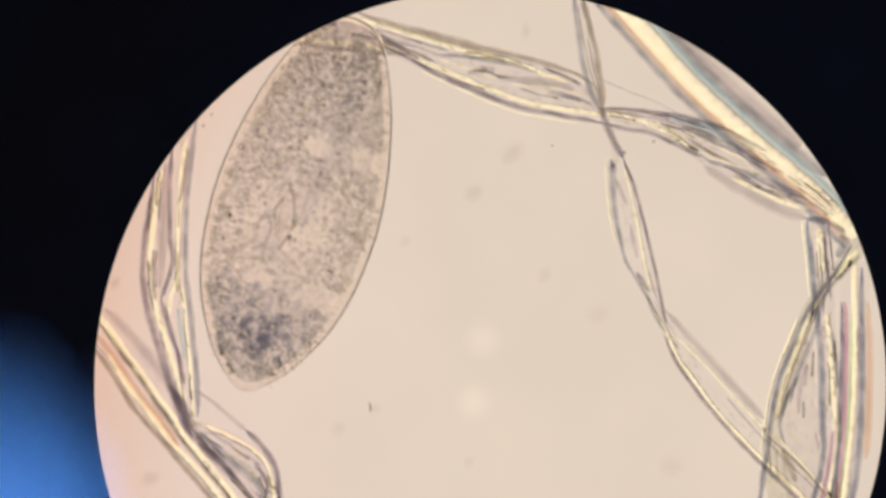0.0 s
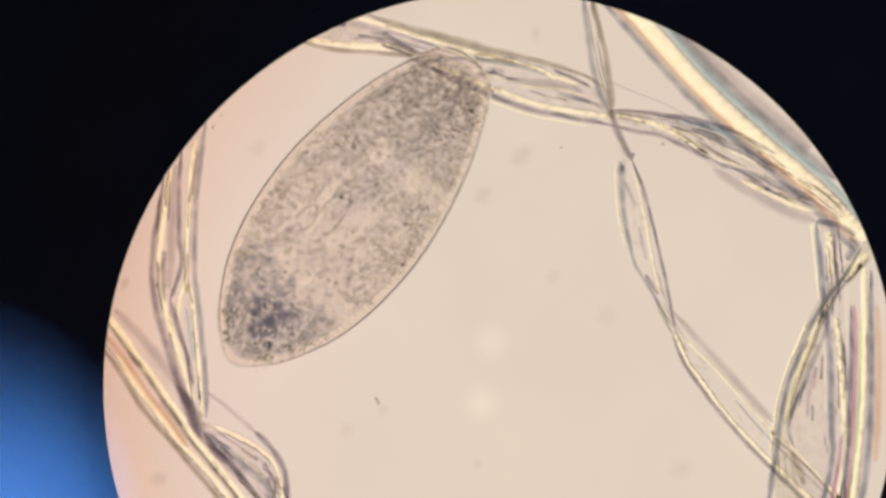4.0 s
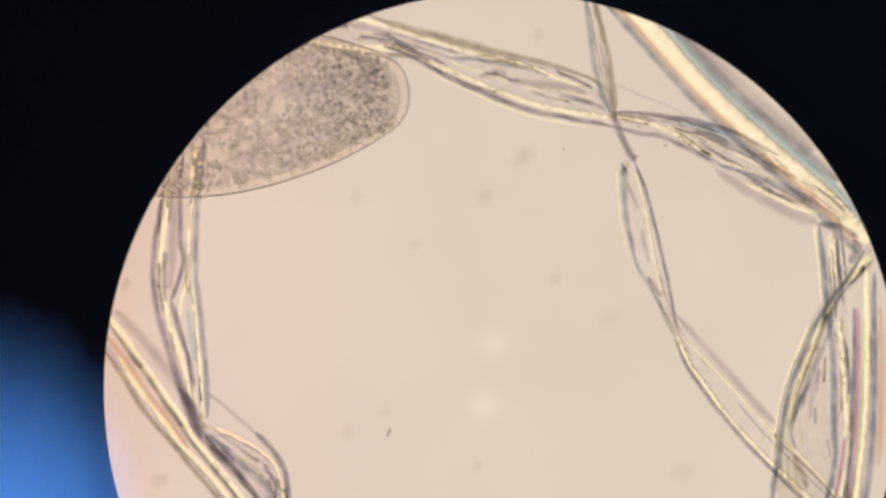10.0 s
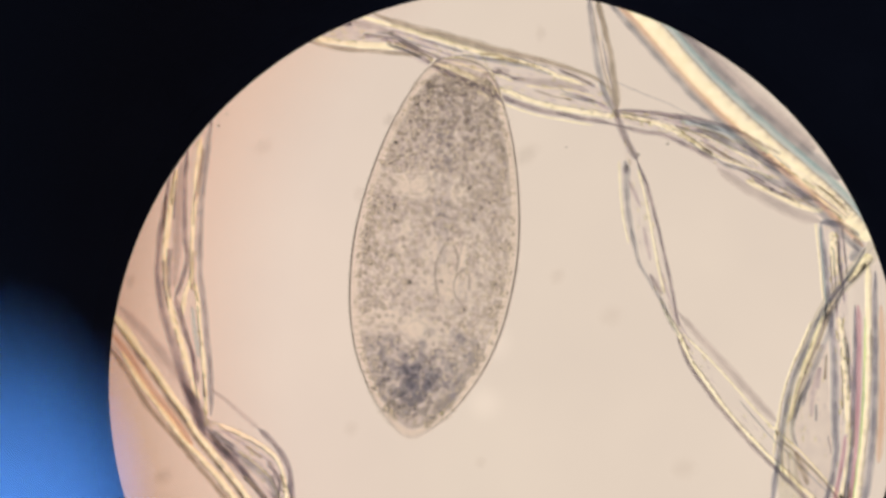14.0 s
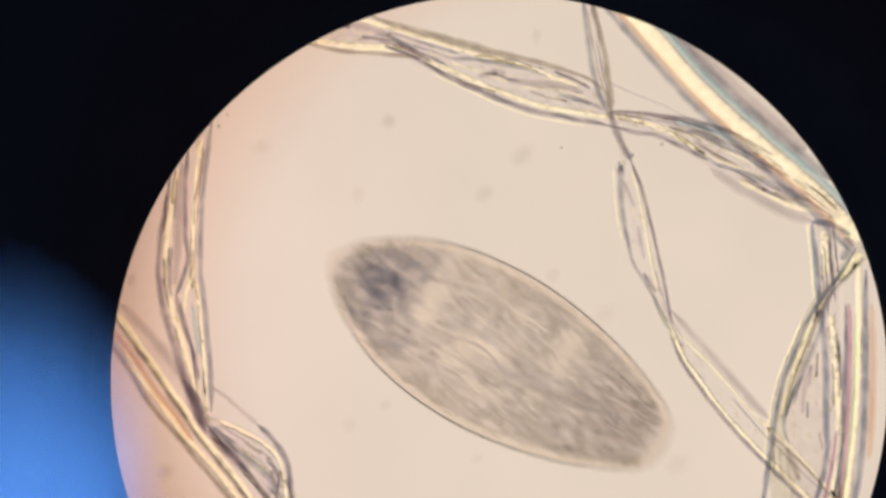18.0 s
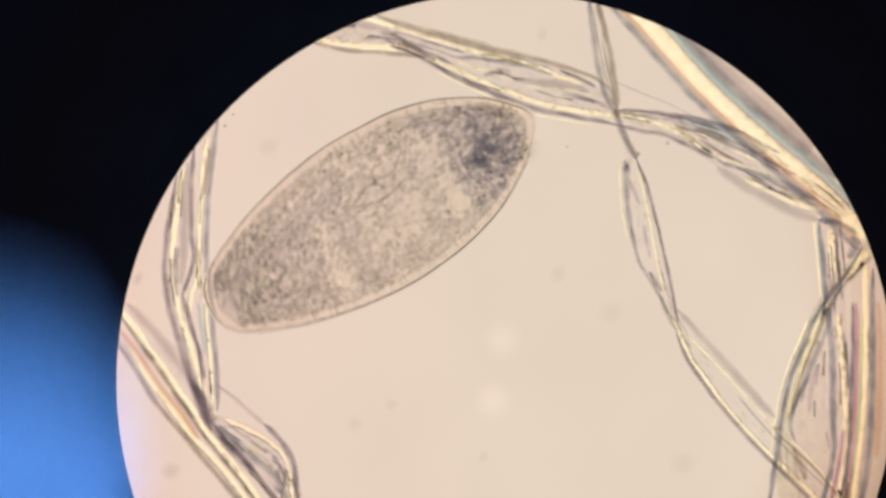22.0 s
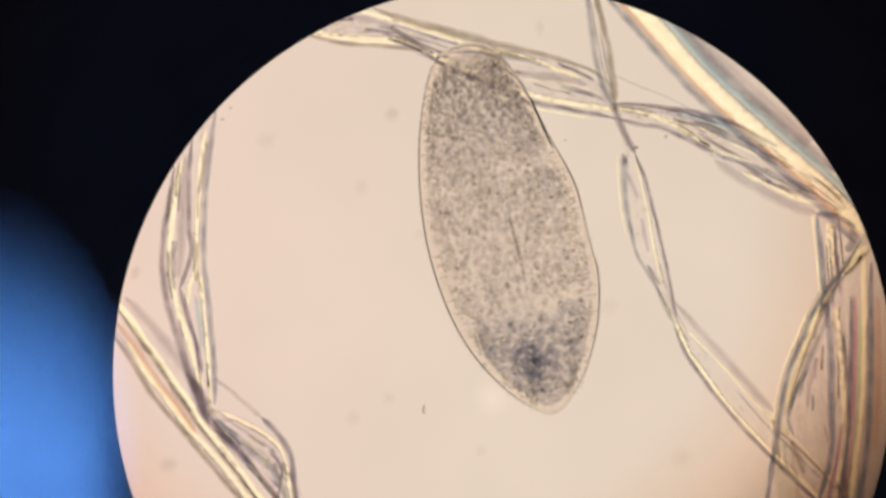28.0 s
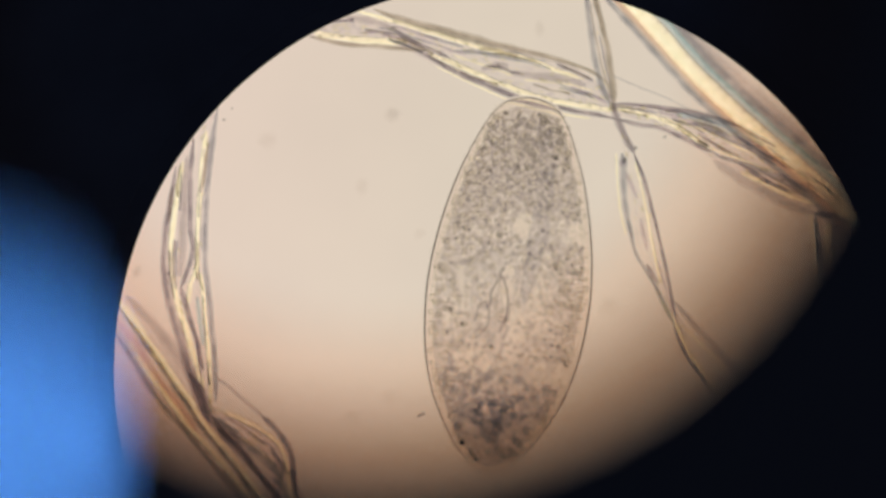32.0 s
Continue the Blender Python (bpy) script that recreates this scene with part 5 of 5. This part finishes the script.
def motions():
    walk(cell, [
        (0, pose(-0.0332, 0.0109, 0.0330, 0, 0, 73.1)),
        (0.2, pose(-0.0360, 0.0139, 0.0330, 0, 0, 73.4)),
        (0.5, pose(-0.0343, 0.0004, 0.0330, -1, 0, 74.2)),
        (0.7, pose(-0.0334, 0.0027, 0.0330, -1, 0, 68.3)),
        (1, pose(-0.0292, 0.0066, 0.0330, -2, 0, 65.4)),
        (1.2, pose(-0.0314, 0.0081, 0.0330, -2, 0, 64.9)),
        (1.5, pose(-0.0300, 0.0088, 0.0330, -3, 0, 65.1)),
        (2, pose(-0.0300, 0.0085, 0.0330, -4, 0, 61.3)),
        (2.5, pose(-0.0297, 0.0086, 0.0330, -5, 0, 61.9)),
        (3, pose(-0.0296, 0.0074, 0.0330, -6, 0, 61.9)),
        (3.5, pose(-0.0292, 0.0083, 0.0330, -8, 0, 62.0)),
        (4.5, pose(-0.0077, 0.0115, 0.0360, -28, 0, 31.0)),
        (5.5, pose(0.0132, 0.0152, 0.0390, -46, 0, -0.1)),
        (5.7, pose(-0.0088, 0.0161, 0.0396, -50, 0, -0.7)),
        (6, pose(-0.0065, 0.0176, 0.0405, -55, 0, -16.0)),
        (6.2, pose(0.0056, 0.0115, 0.0392, -58, 0, -28.9)),
        (6.5, pose(0.0141, 0.0055, 0.0373, -63, 0, -38.9)),
        (6.7, pose(0.0023, 0.0145, 0.0360, -66, 0, -36.0)),
        (7, pose(0.0209, -0.0005, 0.0352, -71, 0, -46.9)),
        (7.2, pose(0.0298, -0.0174, 0.0348, -85, 0, -50.3)),
        (7.5, pose(0.0153, 0.0000, 0.0340, -108, 0, -47.4)),
        (7.7, pose(-0.0140, 0.0241, 0.0332, -128, 0, -26.6)),
        (8, pose(-0.0296, 0.0345, 0.0320, -162, 0, -11.1)),
        (8.2, pose(-0.0345, 0.0326, 0.0312, -178, 0, -6.9)),
        (8.5, pose(-0.0414, 0.0339, 0.0300, -178, 0, -2.9)),
        (9, pose(-0.0489, 0.0367, 0.0280, -179, 0, 0.7)),
        (9.5, pose(-0.0538, 0.0353, 0.0280, -181, 0, 3.9)),
        (10, pose(-0.0563, 0.0351, 0.0280, -182, 0, 7.0)),
        (10.5, pose(-0.0571, 0.0331, 0.0280, -183, 0, 11.2)),
        (11, pose(-0.0507, 0.0352, 0.0280, -184, 0, 1.9)),
        (11.2, pose(-0.0459, 0.0351, 0.0282, -185, 0, -8.1)),
        (11.5, pose(-0.0344, 0.0325, 0.0285, -186, 0, -30.0)),
        (11.7, pose(-0.0197, 0.0151, 0.0287, -188, 0, -37.0)),
        (12, pose(0.0114, -0.0169, 0.0290, -193, 0, -57.4)),
        (12.2, pose(0.0168, -0.0368, 0.0292, -196, 0, -73.6)),
        (12.5, pose(0.0005, 0.0031, 0.0295, -197, 0, -31.7)),
        (12.7, pose(-0.0009, 0.0019, 0.0297, -198, 0, -3.5)),
        (13, pose(0.0010, -0.0017, 0.0300, -200, 0, 0.4)),
        (13.2, pose(-0.0023, 0.0033, 0.0301, -201, 0, 26.6)),
        (13.5, pose(-0.0072, -0.0028, 0.0303, -203, 0, 62.3)),
        (13.7, pose(-0.0048, -0.0017, 0.0304, -204, 0, 71.2)),
        (14, pose(-0.0023, 0.0000, 0.0306, -206, 0, 82.1)),
        (14.5, pose(-0.0093, 0.0037, 0.0309, -209, 0, 109.7)),
        (15.5, pose(-0.0198, -0.0012, 0.0314, -211, 0, 173.6)),
        (16.5, pose(-0.0286, -0.0068, 0.0320, -213, 0, 237.5)),
        (17, pose(-0.0214, -0.0037, 0.0333, -214, 0, 267.5)),
        (17.2, pose(-0.0200, -0.0271, 0.0339, -214, 0, 272.9)),
        (17.5, pose(-0.0223, -0.0234, 0.0347, -215, 0, 273.0)),
        (17.7, pose(-0.0186, -0.0038, 0.0352, -216, 0, 308.1)),
        (18, pose(0.0142, -0.0265, 0.0360, -217, 0, 330.6)),
        (18.2, pose(0.0336, -0.0392, 0.0350, -217, 0, 328.5)),
        (18.5, pose(-0.0035, -0.0182, 0.0335, -218, 0, 338.8)),
        (18.7, pose(-0.0090, -0.0151, 0.0325, -219, 0, 392.9)),
        (19, pose(0.0100, -0.0049, 0.0310, -220, 0, 408.7)),
        (19.2, pose(0.0165, -0.0046, 0.0309, -221, 0, 406.9)),
        (19.5, pose(0.0058, -0.0187, 0.0309, -223, 0, 431.5)),
        (19.7, pose(0.0018, -0.0021, 0.0308, -224, 0, 461.1)),
        (20, pose(-0.0051, 0.0113, 0.0307, -226, 0, 487.2)),
        (20.2, pose(-0.0160, 0.0195, 0.0307, -228, 0, 500.5)),
        (20.5, pose(-0.0185, 0.0218, 0.0306, -232, 0, 510.1)),
        (20.7, pose(-0.0122, 0.0134, 0.0306, -234, 0, 532.0)),
        (21, pose(-0.0141, 0.0151, 0.0305, -238, 0, 546.3)),
        (21.5, pose(-0.0177, 0.0163, 0.0304, -244, 0, 553.9)),
        (22, pose(-0.0192, 0.0085, 0.0302, -250, 0, 571.6)),
        (22.5, pose(-0.0307, -0.0129, 0.0301, -262, 0, 599.3)),
        (23, pose(-0.0183, -0.0167, 0.0300, -280, 0, 614.4)),
        (23.5, pose(-0.0135, 0.0010, 0.0305, -284, 0, 636.6)),
        (23.7, pose(-0.0067, -0.0081, 0.0307, -291, 0, 657.8)),
        (24, pose(0.0126, -0.0344, 0.0310, -300, 0, 667.6)),
        (24.2, pose(0.0077, -0.0263, 0.0312, -299, 0, 674.8)),
        (24.5, pose(0.0073, -0.0168, 0.0315, -297, 0, 708.0)),
        (24.7, pose(0.0198, -0.0247, 0.0317, -290, 0, 698.5)),
        (25, pose(0.0372, -0.0394, 0.0320, -292, 0, 685.4)),
        (25.2, pose(0.0113, -0.0196, 0.0320, -292, 0, 691.3)),
        (25.5, pose(0.0114, -0.0241, 0.0320, -292, 0, 717.9)),
        (26.5, pose(0.0120, -0.0166, 0.0320, -301, 0, 760.5)),
        (27.5, pose(0.0179, -0.0099, 0.0320, -308, 0, 804.2)),
        (27.7, pose(0.0164, -0.0027, 0.0320, -309, 0, 814.0)),
        (28, pose(0.0161, 0.0024, 0.0320, -311, 0, 824.6)),
        (28.2, pose(0.0109, -0.0029, 0.0323, -313, 0, 828.2)),
        (28.5, pose(0.0034, 0.0066, 0.0327, -316, 0, 840.2)),
        (28.7, pose(-0.0057, 0.0102, 0.0329, -318, 0, 850.5)),
        (29, pose(-0.0217, 0.0273, 0.0333, -321, 0, 861.5)),
        (29.2, pose(-0.0110, 0.0131, 0.0336, -323, 0, 860.4)),
        (29.5, pose(0.0121, -0.0065, 0.0340, -326, 0, 846.3)),
        (29.7, pose(0.0016, 0.0045, 0.0338, -329, 0, 848.6)),
        (30, pose(-0.0146, 0.0241, 0.0335, -334, 0, 859.1)),
        (30.2, pose(-0.0161, 0.0205, 0.0317, -337, 0, 860.1)),
        (30.5, pose(0.0046, 0.0009, 0.0290, -342, 0, 846.3)),
        (30.7, pose(0.0079, -0.0046, 0.0272, -344, 0, 835.8)),
        (31, pose(-0.0030, 0.0130, 0.0245, -348, 0, 849.8)),
        (31.2, pose(-0.0217, 0.0226, 0.0245, -351, 0, 862.9)),
        (31.5, pose(-0.0058, 0.0148, 0.0245, -355, 0, 855.9)),
        (31.7, pose(0.0128, -0.0124, 0.0277, -358, 0, 836.3)),
        (31.9, pose(0.0163, -0.0131, 0.0340, -360, 0, 803.3)),
        (32, pose(0.0167, -0.0124, 0.0340, -362, 0, 803.4)),
    ])
    walk(speck, [
        (0.0, pose(-0.01641, -0.04245, 0.01200, 0, 0, 100)),
        (6.0, pose(-0.01681, -0.04010, 0.01200, 0, 0, 125)),
        (8.0, pose(-0.00913, -0.04320, 0.01200, 0, 0, 100)),
        (9.0, pose(-0.01292, -0.04263, 0.01200, 0, 0, 100)),
        (10.0, pose(-0.01399, -0.04837, 0.01200, 0, 0, 80)),
        (11.2, pose(-0.00963, -0.04142, 0.01200, 0, 0, 120)),
        (12.7, pose(-0.00856, -0.04580, 0.01200, 0, 0, 60)),
        (13.0, pose(-0.00642, -0.04787, 0.01200, 0, 0, 60)),
        (14.0, pose(-0.00799, -0.04477, 0.01200, 0, 0, 40)),
        (14.5, pose(-0.00676, -0.04927, 0.01200, 0, 0, 40)),
        (16.0, pose(-0.00203, -0.07666, 0.01200, 0, 0, 10)),
        (26.0, pose(-0.00299, -0.07883, 0.01200, 0, 0, -30)),
        (27.5, pose(-0.00456, -0.04881, 0.01200, 0, 0, -80)),
        (28.0, pose(-0.00551, -0.04617, 0.01200, 0, 0, -90)),
        (30.0, pose(-0.00409, -0.04932, 0.01200, 0, 0, -120)),
        (32.0, pose(-0.00623, -0.04806, 0.01200, 0, 0, -150)),
    ])
    walk(blue, [
        (0.0, pose(-0.00638, -0.00306, 0.32509)),
        (0.5, pose(-0.00679, -0.00306, 0.32510)),
        (1.0, pose(-0.00714, -0.00306, 0.32512)),
        (1.5, pose(-0.00705, -0.00302, 0.32516)),
        (2.0, pose(-0.00688, -0.00301, 0.32518)),
        (2.5, pose(-0.00679, -0.00301, 0.32518)),
        (3.0, pose(-0.00673, -0.00302, 0.32519)),
        (3.5, pose(-0.00688, -0.00301, 0.32520)),
        (5.5, pose(-0.00594, -0.00298, 0.32516)),
        (6.0, pose(-0.00658, -0.00299, 0.32508)),
        (6.5, pose(-0.00811, -0.00298, 0.32499)),
        (7.0, pose(-0.00764, -0.00332, 0.32491)),
        (7.5, pose(-0.00654, -0.00295, 0.32490)),
        (8.0, pose(-0.00624, -0.00294, 0.32492)),
        (8.5, pose(-0.00625, -0.00293, 0.32492)),
        (9.0, pose(-0.00624, -0.00293, 0.32486)),
        (9.5, pose(-0.00625, -0.00292, 0.32469)),
        (10.0, pose(-0.00625, -0.00291, 0.32441)),
        (10.5, pose(-0.00625, -0.00289, 0.32424)),
        (11.0, pose(-0.00626, -0.00287, 0.32432)),
        (11.5, pose(-0.00628, -0.00285, 0.32471)),
        (12.0, pose(-0.00627, -0.00284, 0.32525)),
        (12.5, pose(-0.00670, -0.00299, 0.32559)),
        (13.0, pose(-0.00690, -0.00308, 0.32569)),
        (13.5, pose(-0.00691, -0.00320, 0.32577)),
        (14.0, pose(-0.00717, -0.00337, 0.32594)),
        (14.5, pose(-0.00664, -0.00300, 0.32619)),
        (16.5, pose(-0.00692, -0.00280, 0.33039)),
        (17.0, pose(-0.00663, -0.00295, 0.33052)),
        (17.5, pose(-0.00638, -0.00288, 0.33066)),
        (18.0, pose(-0.00593, -0.00277, 0.33080)),
        (18.5, pose(-0.00590, -0.00272, 0.33091)),
        (19.0, pose(-0.00587, -0.00267, 0.33083)),
        (19.5, pose(-0.00644, -0.00311, 0.33068)),
        (20.0, pose(-0.00665, -0.00322, 0.33067)),
        (20.5, pose(-0.00653, -0.00307, 0.33075)),
        (21.0, pose(-0.00478, -0.00236, 0.33086)),
        (21.5, pose(-0.00446, -0.00261, 0.33091)),
        (22.0, pose(-0.00413, -0.00285, 0.33090)),
        (22.5, pose(-0.00380, -0.00311, 0.33092)),
        (23.0, pose(-0.00364, -0.00323, 0.33112)),
        (23.5, pose(-0.00351, -0.00345, 0.33141)),
        (24.0, pose(-0.00338, -0.00379, 0.33158)),
        (24.5, pose(-0.00340, -0.00403, 0.33154)),
        (25.0, pose(-0.00340, -0.00424, 0.33130)),
        (25.5, pose(-0.00337, -0.00410, 0.33104)),
        (27.5, pose(-0.00349, -0.00394, 0.33035)),
        (28.0, pose(-0.00351, -0.00438, 0.33042)),
        (28.5, pose(-0.00319, -0.00475, 0.33059)),
        (28.6, pose(-0.00313, -0.00483, 0.33064)),
        (29.0, pose(-0.00302, -0.00527, 0.33085)),
        (29.5, pose(-0.00208, -0.00622, 0.33111)),
        (29.8, pose(-0.00291, -0.00541, 0.33119)),
        (30.0, pose(-0.00341, -0.00509, 0.33124)),
        (30.2, pose(-0.00399, -0.00478, 0.33127)),
        (30.5, pose(-0.00402, -0.00471, 0.33131)),
        (31.0, pose(-0.00404, -0.00449, 0.33149)),
        (31.5, pose(-0.00346, -0.00499, 0.33175)),
        (31.8, pose(-0.00250, -0.00677, 0.33186)),
        (32.0, pose(-0.00253, -0.00795, 0.33193)),
    ])


motions()
